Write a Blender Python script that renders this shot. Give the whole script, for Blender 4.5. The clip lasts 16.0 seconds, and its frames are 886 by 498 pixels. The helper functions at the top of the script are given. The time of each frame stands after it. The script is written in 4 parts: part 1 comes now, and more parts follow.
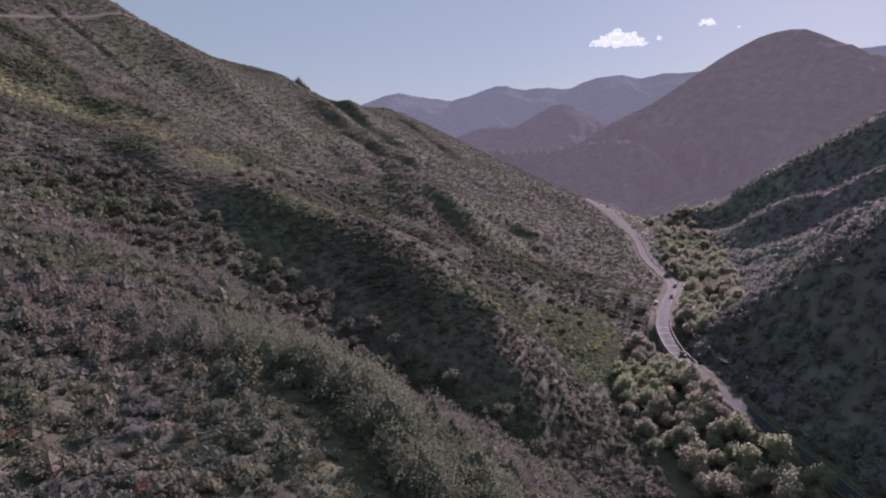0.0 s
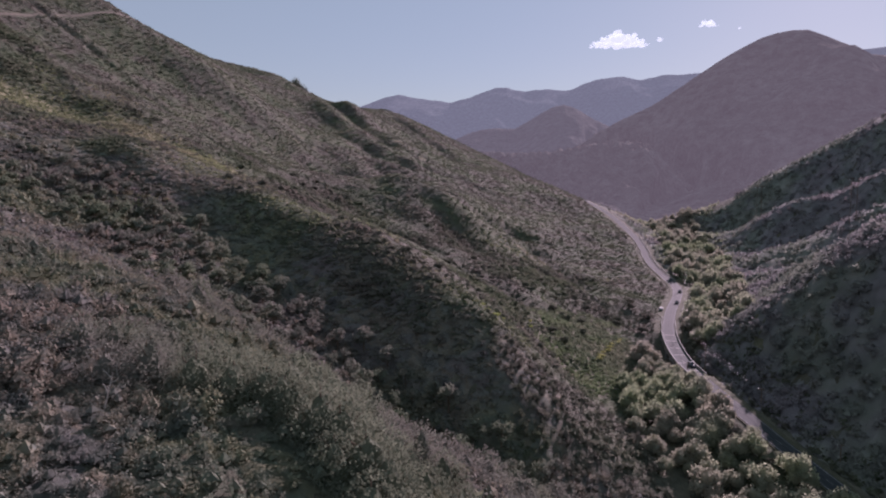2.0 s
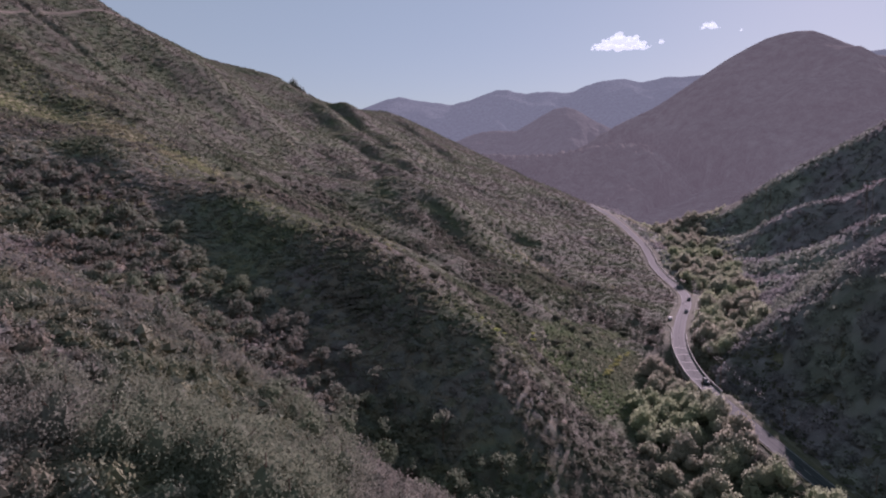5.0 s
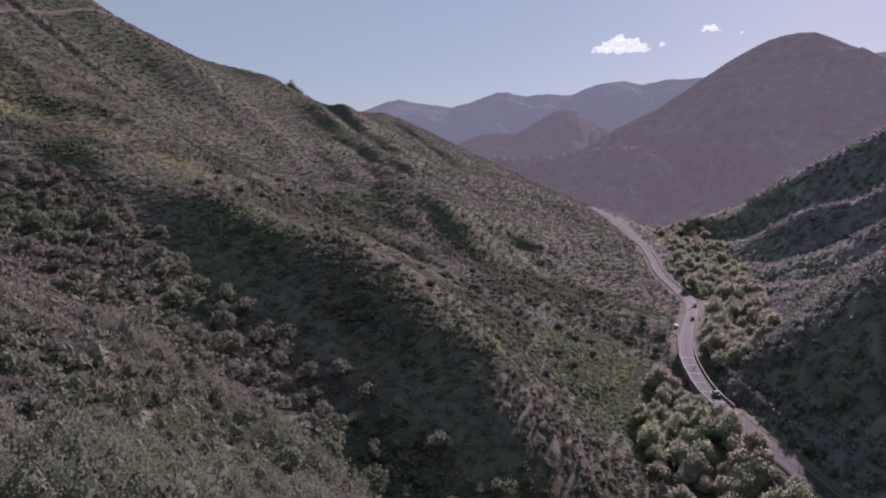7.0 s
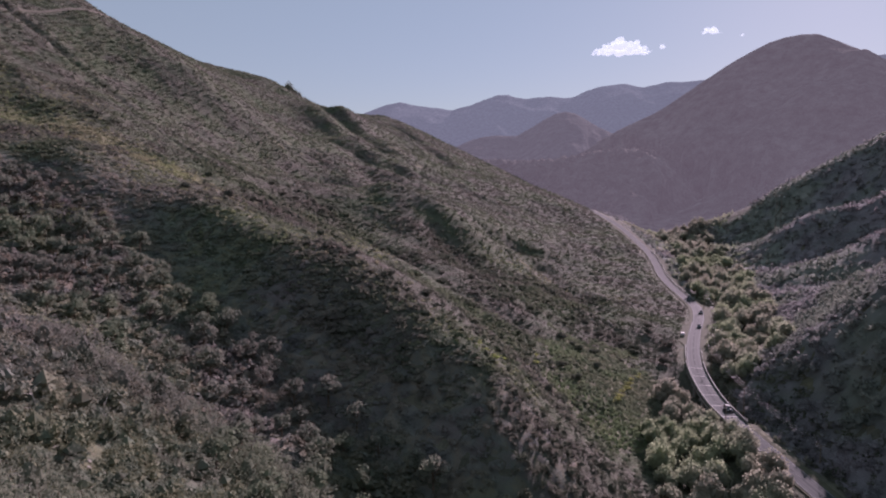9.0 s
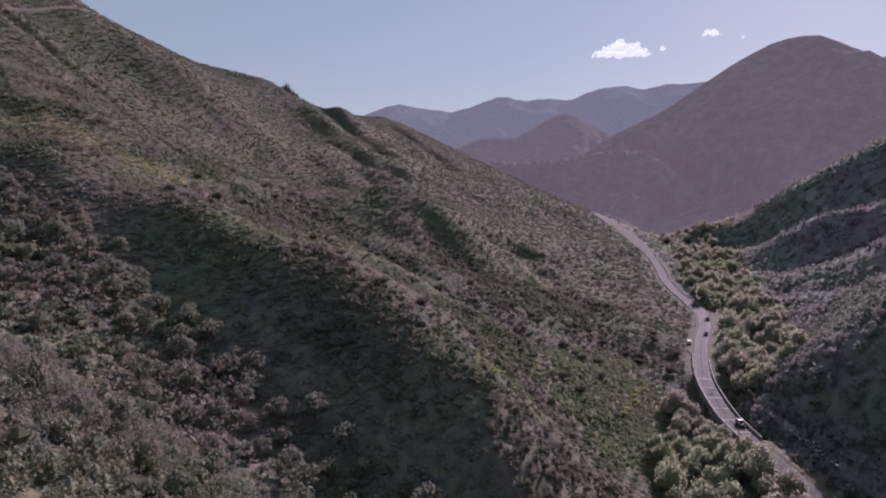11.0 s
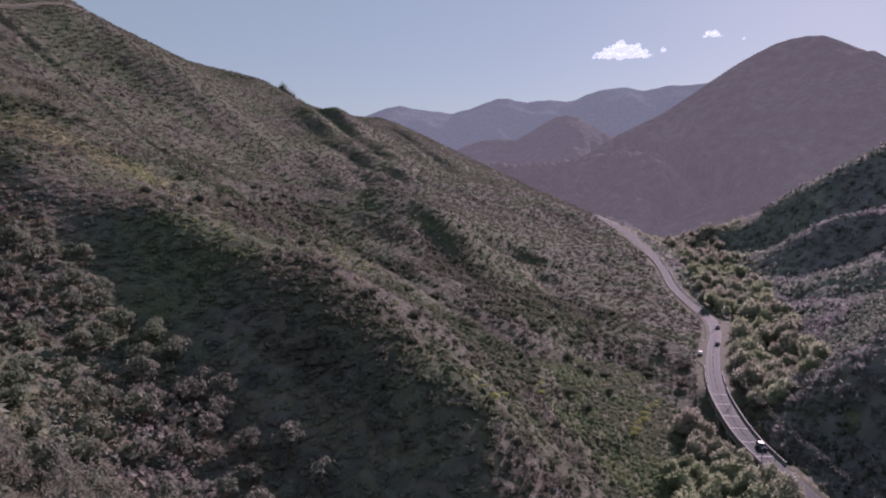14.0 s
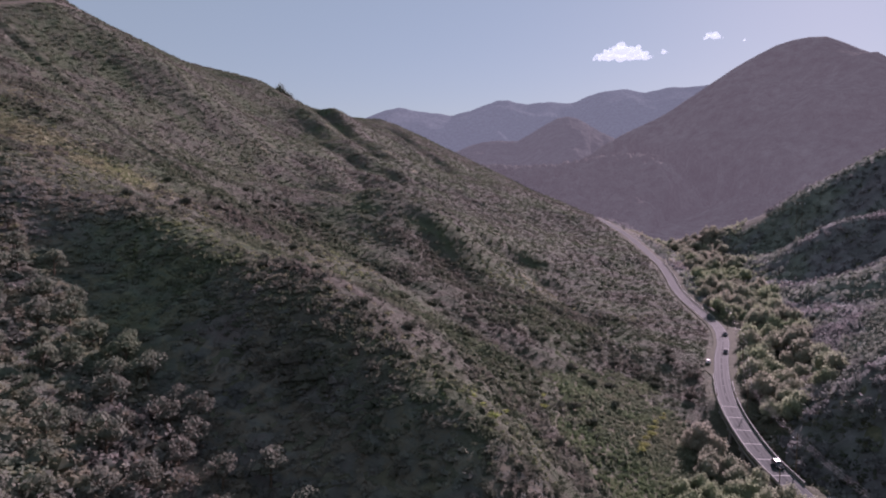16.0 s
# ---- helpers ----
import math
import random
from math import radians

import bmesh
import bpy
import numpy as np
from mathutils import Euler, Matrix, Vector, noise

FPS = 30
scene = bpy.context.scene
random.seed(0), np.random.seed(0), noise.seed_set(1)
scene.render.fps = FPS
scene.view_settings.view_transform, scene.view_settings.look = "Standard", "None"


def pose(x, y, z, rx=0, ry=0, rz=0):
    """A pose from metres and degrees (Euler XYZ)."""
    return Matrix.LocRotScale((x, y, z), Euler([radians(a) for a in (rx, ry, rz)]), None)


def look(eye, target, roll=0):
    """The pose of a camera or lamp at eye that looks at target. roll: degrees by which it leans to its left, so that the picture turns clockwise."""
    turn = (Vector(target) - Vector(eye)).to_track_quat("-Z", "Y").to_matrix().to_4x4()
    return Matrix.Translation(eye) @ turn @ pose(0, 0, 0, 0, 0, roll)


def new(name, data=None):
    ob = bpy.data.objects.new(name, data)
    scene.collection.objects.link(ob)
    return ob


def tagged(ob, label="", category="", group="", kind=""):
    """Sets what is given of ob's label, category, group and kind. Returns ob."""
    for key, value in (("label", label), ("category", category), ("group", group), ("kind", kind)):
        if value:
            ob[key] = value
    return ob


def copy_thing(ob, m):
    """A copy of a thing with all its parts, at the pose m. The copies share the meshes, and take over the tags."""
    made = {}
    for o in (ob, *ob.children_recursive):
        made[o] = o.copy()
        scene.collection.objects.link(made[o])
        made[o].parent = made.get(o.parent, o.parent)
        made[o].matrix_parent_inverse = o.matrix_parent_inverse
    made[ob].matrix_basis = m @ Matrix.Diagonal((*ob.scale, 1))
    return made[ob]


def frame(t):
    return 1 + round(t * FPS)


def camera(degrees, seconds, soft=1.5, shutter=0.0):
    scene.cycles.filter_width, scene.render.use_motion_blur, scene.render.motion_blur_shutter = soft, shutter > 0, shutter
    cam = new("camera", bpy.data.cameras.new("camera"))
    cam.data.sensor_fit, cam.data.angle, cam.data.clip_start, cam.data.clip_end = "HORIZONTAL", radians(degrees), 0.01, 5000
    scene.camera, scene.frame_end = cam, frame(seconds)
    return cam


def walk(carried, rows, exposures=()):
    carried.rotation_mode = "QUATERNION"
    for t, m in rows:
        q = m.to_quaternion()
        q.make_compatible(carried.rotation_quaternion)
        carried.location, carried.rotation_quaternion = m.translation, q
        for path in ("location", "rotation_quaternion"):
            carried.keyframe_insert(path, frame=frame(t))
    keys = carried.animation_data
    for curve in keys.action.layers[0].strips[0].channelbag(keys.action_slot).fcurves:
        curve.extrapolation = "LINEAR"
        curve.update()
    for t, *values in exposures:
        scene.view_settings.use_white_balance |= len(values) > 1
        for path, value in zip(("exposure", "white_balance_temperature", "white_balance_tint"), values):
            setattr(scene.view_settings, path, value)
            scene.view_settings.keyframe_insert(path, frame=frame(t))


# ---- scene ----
cam = camera(65.0, 16.0, 2.0)
PATH = [
    (0, (-0.000, -0.000, 63.900), (-8.611, 98.952, 52.311), 0.02),
    (1, (0.065, 5.876, 63.910), (-8.537, 104.846, 52.472), 0.02),
    (2, (0.121, 11.723, 63.919), (-8.516, 110.702, 52.584), 0.01),
    (3, (0.168, 17.540, 63.927), (-8.526, 116.525, 52.688), 0.00),
    (4, (0.207, 23.326, 63.933), (-8.547, 122.319, 52.810), -0.00),
    (5, (0.237, 29.081, 63.937), (-8.569, 128.085, 52.959), -0.01),
    (6, (0.259, 34.802, 63.941), (-8.588, 133.822, 53.135), -0.01),
    (7, (0.272, 40.490, 63.943), (-8.601, 139.529, 53.330), -0.01),
    (8, (0.276, 46.143, 63.944), (-8.611, 145.202, 53.531), -0.02),
    (9, (0.272, 51.761, 63.943), (-8.621, 150.839, 53.723), -0.02),
    (10, (0.259, 57.342, 63.941), (-8.638, 156.437, 53.890), -0.01),
    (11, (0.237, 62.885, 63.937), (-8.664, 161.993, 54.024), -0.01),
    (12, (0.207, 68.389, 63.933), (-8.704, 167.507, 54.120), -0.01),
    (13, (0.168, 73.854, 63.927), (-8.759, 172.977, 54.188), -0.00),
    (14, (0.121, 79.278, 63.919), (-8.824, 178.406, 54.247), 0.00),
    (15, (0.065, 84.660, 63.910), (-8.894, 183.797, 54.334), 0.01),
    (16, (0.000, 90.000, 63.900), (-8.954, 189.154, 54.506), 0.02),
]
walk(cam, [(t, look(eye, target, roll)) for t, eye, target, roll in PATH],
     [(0, 1.42, 6150, 57), (16, 1.42, 6150, 57)])

# ---- light ----
SUN_AZ, SUN_EL = 25.0, 21.5   # degrees right of +y, and above the horizon
world = bpy.data.worlds.new("world")
scene.world = world
world.use_nodes = True
wn = world.node_tree.nodes
sky = wn.new("ShaderNodeTexSky")
sky.sky_type = 'NISHITA'
sky.sun_disc = False
sky.sun_elevation = radians(SUN_EL)
sky.sun_rotation = radians(SUN_AZ)
sky.air_density, sky.dust_density, sky.ozone_density = 1.0, 0.2, 2.0
veil = wn.new("ShaderNodeMix")   # thin high haze evens out the clear sky
veil.data_type = 'RGBA'
veil.inputs[0].default_value = 0.78
veil.inputs[7].default_value = (1.66, 2.62, 2.10, 1)
world.node_tree.links.new(sky.outputs[0], veil.inputs[6])
world.node_tree.links.new(veil.outputs[2], wn["Background"].inputs[0])
wn["Background"].inputs[1].default_value = 0.0529
sun = new("sun", bpy.data.lights.new("sun", 'SUN'))
sun.data.energy, sun.data.angle, sun.data.color = 2.85, radians(0.55), (1.0, 0.93, 0.82)
s_az, s_el = radians(SUN_AZ), radians(SUN_EL)
SUNWARD = Vector((math.sin(s_az) * math.cos(s_el), math.cos(s_az) * math.cos(s_el), math.sin(s_el)))
sun.matrix_world = look(SUNWARD * 300, (0, 0, 0))


# ---- materials ----
def mat_base(name):
    m = bpy.data.materials.new(name)
    m.use_nodes = True
    nt = m.node_tree
    bsdf = nt.nodes["Principled BSDF"]
    return m, nt, bsdf


def noise_node(nt, scale, detail=4.0, rough=0.6, vector=None):
    n = nt.nodes.new("ShaderNodeTexNoise")
    n.inputs["Scale"].default_value = scale
    n.inputs["Detail"].default_value = detail
    n.inputs["Roughness"].default_value = rough
    if vector is not None:
        nt.links.new(vector, n.inputs["Vector"])
    return n


def ramp_node(nt, fac, stops):
    r = nt.nodes.new("ShaderNodeValToRGB")
    el = r.color_ramp.elements
    while len(el) < len(stops):
        el.new(0.5)
    for e, (p, c) in zip(el, stops):
        e.position, e.color = p, (*c, 1)
    nt.links.new(fac, r.inputs[0])
    return r


def mix_node(nt, fac, a, b, kind='MIX'):
    m = nt.nodes.new("ShaderNodeMix")
    m.data_type, m.blend_type = 'RGBA', kind
    for sock, v in ((m.inputs[0], fac), (m.inputs[6], a), (m.inputs[7], b)):
        if isinstance(v, (int, float)):
            sock.default_value = v
        elif isinstance(v, tuple):
            sock.default_value = (*v, 1)
        else:
            nt.links.new(v, sock)
    return m.outputs[2]


def world_xyz(nt):
    return nt.nodes.new("ShaderNodeNewGeometry").outputs["Position"]


def plain(name, col, rough=0.7, metal=0.0, grain=0.15, scale=3.0, shine=0.12):
    """A surface of one colour with stains at two scales."""
    m, nt, b = mat_base(name)
    tc = nt.nodes.new("ShaderNodeTexCoord").outputs["Object"]
    n1, n2 = noise_node(nt, scale, 5, 0.6, tc), noise_node(nt, scale * 9, 3, 0.6, tc)
    lo, hi = tuple(c * (1 - grain) for c in col), tuple(min(1, c * (1 + grain)) for c in col)
    r1 = ramp_node(nt, n1.outputs[0], [(0.3, lo), (0.7, hi)])
    r2 = ramp_node(nt, n2.outputs[0], [(0.3, (1 - grain,) * 3), (0.7, (1, 1, 1))])
    nt.links.new(mix_node(nt, 1.0, r1.outputs[0], r2.outputs[0], 'MULTIPLY'), b.inputs["Base Color"])
    b.inputs["Roughness"].default_value, b.inputs["Metallic"].default_value = rough, metal
    b.inputs["Specular IOR Level"].default_value = shine
    return m


def leafy(name, stops, scale=0.12, through_leaf=0.35, island=0.5, canopy=False):
    """Foliage: colour drifting from plant to plant and leaf to leaf, with light coming through the leaves."""
    m, nt, b = mat_base(name)
    pos = world_xyz(nt)
    n = noise_node(nt, scale, 5, 0.65, pos)
    r = ramp_node(nt, n.outputs[0], stops)
    if canopy:   # closed cover: its crowns carry their own tint, and the leaves are fine relief
        crown = nt.nodes.new("ShaderNodeAttribute")
        crown.attribute_name = "crown"
        pick = crown.outputs["Fac"]
        sprays = noise_node(nt, 1.7, 6, 0.75, pos)
        bump = nt.nodes.new("ShaderNodeBump")
        bump.inputs["Strength"].default_value, bump.inputs["Distance"].default_value = 0.8, 0.9
        nt.links.new(sprays.outputs[0], bump.inputs["Height"])
        nt.links.new(bump.outputs[0], b.inputs["Normal"])
    else:
        pick = nt.nodes.new("ShaderNodeNewGeometry").outputs["Random Per Island"]
    v = ramp_node(nt, pick, [(0.0, (1 - island,) * 3), (1.0, (1 + (0.1 if canopy else 0.6) * island,) * 3)])
    broad = noise_node(nt, 0.022, 4, 0.6, pos)
    tone = ramp_node(nt, broad.outputs[0], [(0.38, (1.04, 0.98, 0.98)), (0.47, (1.0, 1.01, 0.97)), (0.58, (0.92, 1.04, 0.84))])
    col = mix_node(nt, 1.0, mix_node(nt, 1.0, r.outputs[0], v.outputs[0], 'MULTIPLY'), tone.outputs[0], 'MULTIPLY')
    nt.links.new(col, b.inputs["Base Color"])
    b.inputs["Roughness"].default_value = 0.9
    b.inputs["Specular IOR Level"].default_value = 0.06
    tl = nt.nodes.new("ShaderNodeBsdfTranslucent")
    nt.links.new(col, tl.inputs[0])
    mx = nt.nodes.new("ShaderNodeMixShader")
    mx.inputs[0].default_value = through_leaf
    nt.links.new(b.outputs[0], mx.inputs[1])
    nt.links.new(tl.outputs[0], mx.inputs[2])
    nt.links.new(mx.outputs[0], nt.nodes["Material Output"].inputs[0])
    return m


def ground_material():
    """Hillside soil, dry grass and low scrub."""
    m, nt, b = mat_base("hill_ground")
    pos = world_xyz(nt)
    big = noise_node(nt, 0.018, 6, 0.6, pos)
    mid = noise_node(nt, 0.16, 6, 0.65, pos)
    fine = noise_node(nt, 1.3, 5, 0.7, pos)
    a = ramp_node(nt, big.outputs[0], [(0.30, (0.092, 0.097, 0.076)), (0.48, (0.107, 0.110, 0.086)), (0.62, (0.124, 0.119, 0.097)), (0.75, (0.097, 0.103, 0.081))])
    c = ramp_node(nt, mid.outputs[0], [(0.32, (0.65, 0.66, 0.62)), (0.5, (0.95, 0.95, 0.9)), (0.68, (1.3, 1.2, 1.05))])
    d = ramp_node(nt, fine.outputs[0], [(0.3, (0.7, 0.7, 0.7)), (0.7, (1.2, 1.2, 1.17))])
    col = mix_node(nt, 1.0, mix_node(nt, 1.0, a.outputs[0], c.outputs[0], 'MULTIPLY'), d.outputs[0], 'MULTIPLY')
    dry = nt.nodes.new("ShaderNodeAttribute")
    dry.attribute_name = "dry_grass"
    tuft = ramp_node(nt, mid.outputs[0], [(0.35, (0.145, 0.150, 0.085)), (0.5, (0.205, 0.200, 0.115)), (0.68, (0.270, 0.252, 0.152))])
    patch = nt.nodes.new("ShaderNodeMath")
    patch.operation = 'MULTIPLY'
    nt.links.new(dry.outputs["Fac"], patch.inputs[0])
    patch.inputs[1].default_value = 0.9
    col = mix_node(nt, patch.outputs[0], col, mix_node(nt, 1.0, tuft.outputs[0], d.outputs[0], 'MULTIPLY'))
    nt.links.new(col, b.inputs["Base Color"])
    b.inputs["Roughness"].default_value = 0.95
    b.inputs["Specular IOR Level"].default_value = 0.1
    bump = nt.nodes.new("ShaderNodeBump")
    bump.inputs["Strength"].default_value, bump.inputs["Distance"].default_value = 0.9, 2.5
    nt.links.new(mid.outputs[0], bump.inputs["Height"])
    nt.links.new(bump.outputs[0], b.inputs["Normal"])
    return m


def mountain_material(name, dark, light, haze_glow=None):
    """Wooded mountain flanks seen from far off, with haze painted on as emission."""
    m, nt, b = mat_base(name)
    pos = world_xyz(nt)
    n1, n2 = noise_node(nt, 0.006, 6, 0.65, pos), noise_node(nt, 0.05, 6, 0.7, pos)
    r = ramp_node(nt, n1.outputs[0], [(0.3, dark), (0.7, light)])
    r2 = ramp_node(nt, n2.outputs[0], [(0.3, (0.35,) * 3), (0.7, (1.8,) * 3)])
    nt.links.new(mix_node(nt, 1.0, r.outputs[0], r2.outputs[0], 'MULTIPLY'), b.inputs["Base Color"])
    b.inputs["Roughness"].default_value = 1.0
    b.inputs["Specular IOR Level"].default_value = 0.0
    if haze_glow:
        b.inputs["Emission Color"].default_value, b.inputs["Emission Strength"].default_value = (*haze_glow, 1), 1.0
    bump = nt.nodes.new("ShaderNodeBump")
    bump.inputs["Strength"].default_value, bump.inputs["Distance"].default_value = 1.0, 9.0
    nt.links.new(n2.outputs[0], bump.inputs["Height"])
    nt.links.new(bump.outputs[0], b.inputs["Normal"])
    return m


def asphalt_material():
    m, nt, b = mat_base("asphalt")
    uv = nt.nodes.new("ShaderNodeUVMap")
    sep = nt.nodes.new("ShaderNodeSeparateXYZ")
    nt.links.new(uv.outputs[0], sep.inputs[0])
    # Wheel tracks: smoother, their sheen also put into the colour as lighter stripes
    wheel = ramp_node(nt, sep.outputs[0], [(0.0, (0.25,) * 3), (0.2, (1.0,) * 3), (0.27, (0.4,) * 3), (0.38, (1.0,) * 3), (0.5, (0.2,) * 3), (0.62, (1.0,) * 3), (0.73, (0.4,) * 3), (0.8, (1.0,) * 3), (1.0, (0.25,) * 3)])
    n = noise_node(nt, 0.35, 6, 0.7, world_xyz(nt))
    r = ramp_node(nt, n.outputs[0], [(0.3, (0.034, 0.043, 0.045)), (0.7, (0.050, 0.061, 0.063))])
    nt.links.new(mix_node(nt, 0.42, r.outputs[0], mix_node(nt, 1.0, r.outputs[0], wheel.outputs[0], 'MULTIPLY')), b.inputs["Base Color"])
    b.inputs["Specular IOR Level"].default_value = 0.1
    rr = ramp_node(nt, wheel.outputs[0], [(0.2, (0.93,) * 3), (1.0, (0.78,) * 3)])
    nt.links.new(rr.outputs[0], b.inputs["Roughness"])
    return m


M_GROUND = ground_material()
# Haze is painted in: bluer base colours and stronger emission the farther off
M_RMOUNT = mountain_material("near_mountain_wood_haze", (0.070, 0.072, 0.066), (0.120, 0.116, 0.108), (0.0362, 0.0345, 0.0352))
M_MID = mountain_material("middle_mountain_wood_haze", (0.046, 0.049, 0.047), (0.074, 0.073, 0.071), (0.0425, 0.0440, 0.0455))
M_FAR = mountain_material("far_mountain_haze", (0.045, 0.052, 0.056), (0.066, 0.074, 0.078), (0.0529, 0.0638, 0.0703))
M_ASPHALT = asphalt_material()
M_PAINT = plain("road_paint", (0.26, 0.26, 0.26), 0.9, 0, 0.2, 2.0)
M_GRAVEL = plain("gravel", (0.088, 0.090, 0.058), 0.95, 0, 0.3, 0.6)
M_CONCRETE = plain("concrete", (0.28, 0.27, 0.255), 0.85, 0, 0.2, 0.8)
M_STEEL = plain("galvanised_steel", (0.36, 0.37, 0.38), 0.75, 0.3, 0.12, 2.0)
M_WOODPOLE = plain("weathered_pole_wood", (0.20, 0.15, 0.11), 0.85, 0, 0.3, 2.0)
M_WIRE = plain("aluminium_wire", (0.34, 0.34, 0.34), 0.6, 0.3, 0.05, 1.0)
M_INSUL = plain("white_porcelain", (0.8, 0.8, 0.8), 0.25, 0, 0.03, 5.0)
M_BARK = plain("bark", (0.16, 0.12, 0.09), 0.95, 0, 0.35, 4.0)
M_DEADWOOD = plain("bleached_dead_wood", (0.42, 0.39, 0.35), 0.9, 0, 0.25, 4.0)
M_SOIL = plain("bare_track_soil", (0.16, 0.145, 0.12), 0.95, 0, 0.25, 0.25)
M_ROCK = plain("pale_rock", (0.36, 0.33, 0.29), 0.9, 0, 0.3, 0.6)
M_WATER = plain("stream_water", (0.10, 0.11, 0.10), 0.08, 0, 0.2, 0.3)
M_TYRE = plain("tyre_rubber", (0.02, 0.02, 0.02), 0.9)
M_RIM = plain("alloy_rim", (0.5, 0.5, 0.5), 0.35, 0.9, 0.05)
M_GLASS = plain("tinted_car_glass", (0.015, 0.017, 0.02), 0.05, 0, 0.05, 3.0, 0.5)
M_LAMP = plain("headlight_lens", (0.8, 0.8, 0.78), 0.1, 0, 0.05)
M_TAIL = plain("tail_light_lens", (0.35, 0.02, 0.02), 0.15, 0, 0.05)
CAR_PAINTS = {"white": plain("white_car_paint", (0.62, 0.62, 0.62), 0.5, 0, 0.04, 3.0, 0.2), "dark_grey": plain("dark_grey_car_paint", (0.05, 0.052, 0.06), 0.22, 0.2, 0.05, 3.0, 0.4), "silver": plain("silver_car_paint", (0.36, 0.37, 0.39), 0.55, 0.3, 0.04, 3.0, 0.4)}
M_CLOUD = plain("cloud_white_glow", (0.35, 0.36, 0.36), 1.0, 0, 0.01, 0.01)
M_CLOUD.node_tree.nodes["Principled BSDF"].inputs["Emission Color"].default_value = (0.80, 1.0, 0.97, 1)   # emission stands in for sunlight scattered through the cloud
M_CLOUD.node_tree.nodes["Principled BSDF"].inputs["Emission Strength"].default_value = 0.290
SCRUB_TONES = [(0.30, (0.078, 0.089, 0.070)), (0.44, (0.129, 0.139, 0.107)), (0.54, (0.150, 0.142, 0.122)), (0.64, (0.121, 0.135, 0.103)), (0.78, (0.193, 0.183, 0.150))]
NEAR_TONES = [(0.32, (0.138, 0.144, 0.138)), (0.40, (0.188, 0.196, 0.174)), (0.47, (0.230, 0.206, 0.162)), (0.54, (0.170, 0.180, 0.164)), (0.62, (0.192, 0.172, 0.164)), (0.72, (0.220, 0.206, 0.174))]
FOREST_TONES = [(0.3, (0.174, 0.174, 0.180)), (0.5, (0.234, 0.229, 0.236)), (0.7, (0.302, 0.276, 0.290))]
L_SCRUB = leafy("hillside_scrub", SCRUB_TONES, 0.05, 0.42, 0.18)
L_NEAR = leafy("mixed_scrub", NEAR_TONES, 0.09, 0.34, 0.25)
C_SCRUB = leafy("scrub_cover", SCRUB_TONES, 0.05, 0.15, 0.32, True)
C_NEAR = leafy("mixed_scrub_cover", NEAR_TONES, 0.09, 0.15, 0.32, True)
C_FOREST = leafy("forest_cover", FOREST_TONES, 0.06, 0.15, 0.25, True)
L_WILLOW = leafy("willow_leaf", [(0.3, (0.275, 0.278, 0.225)), (0.5, (0.345, 0.346, 0.277)), (0.7, (0.392, 0.378, 0.303))], 0.10, 0.55, 0.2)
L_FOREST = leafy("native_forest_leaf", FOREST_TONES, 0.06, 0.42, 0.3)
L_PINE = leafy("conifer_needle", [(0.3, (0.157, 0.161, 0.142)), (0.7, (0.230, 0.226, 0.198))], 0.2, 0.34, 0.25)
L_TREE = leafy("gully_tree_leaf", [(0.3, (0.135, 0.150, 0.123)), (0.5, (0.193, 0.202, 0.171)), (0.7, (0.225, 0.219, 0.193))], 0.12, 0.42, 0.2)
L_RED = leafy("red_brown_leaf", [(0.3, (0.19, 0.125, 0.100)), (0.7, (0.235, 0.145, 0.118))], 0.4, 0.4, 0.25)
L_GRASS = leafy("rank_grass", [(0.3, (0.175, 0.188, 0.120)), (0.5, (0.240, 0.242, 0.158)), (0.72, (0.325, 0.312, 0.208))], 0.07, 0.4, 0.12)
L_MEADOW = leafy("meadow_grass", [(0.3, (0.143, 0.169, 0.122)), (0.5, (0.176, 0.204, 0.139)), (0.72, (0.223, 0.231, 0.168))], 0.09, 0.4, 0.12)
L_YELLOW = leafy("yellow_green_leaf", [(0.3, (0.33, 0.34, 0.13)), (0.7, (0.43, 0.42, 0.19))], 0.3, 0.45, 0.2)


# ---- mesh helpers ----
def mesh_arrays(name, verts, tris, material, smooth=False):
    """A mesh of triangles from two arrays."""
    me = bpy.data.meshes.new(name)
    verts, tris = np.asarray(verts, np.float32), np.asarray(tris, np.int32)
    me.vertices.add(len(verts))
    me.vertices.foreach_set("co", verts.ravel())
    me.loops.add(tris.size)
    me.loops.foreach_set("vertex_index", tris.ravel())
    me.polygons.add(len(tris))
    me.polygons.foreach_set("loop_start", np.arange(0, tris.size, 3, dtype=np.int32))
    me.polygons.foreach_set("use_smooth", np.full(len(tris), smooth))
    me.materials.append(material)
    me.update(calc_edges=True)
    return me


def part(name, bm, material, parent=None, label="", smooth=False):
    """One bmesh, or a finished mesh, as one object under a thing."""
    if isinstance(bm, bmesh.types.BMesh):
        me = bpy.data.meshes.new(name)
        if smooth:
            for f in bm.faces:
                f.smooth = True
        bm.to_mesh(me)
        bm.free()
        me.materials.append(material)
    else:
        me = bm
    ob = new(name, me)
    if parent is not None:
        ob.parent = parent
    if label:
        tagged(ob, label)
    return ob


def box(bm, size, at=(0, 0, 0), turn=0.0, bevel=0.0):
    m = Matrix.Translation(at) @ Matrix.Rotation(turn, 4, 'Z') @ Matrix.Diagonal((*size, 1))
    vs = bmesh.ops.create_cube(bm, size=1, matrix=m)["verts"]
    if bevel:
        es = list({e for v in vs for e in v.link_edges})
        bmesh.ops.bevel(bm, geom=es, offset=bevel, segments=2, affect='EDGES')


def rod(bm, a, b, r1, r2, sides=7):
    """A tapered rod from a to b."""
    a, b = Vector(a), Vector(b)
    d = b - a
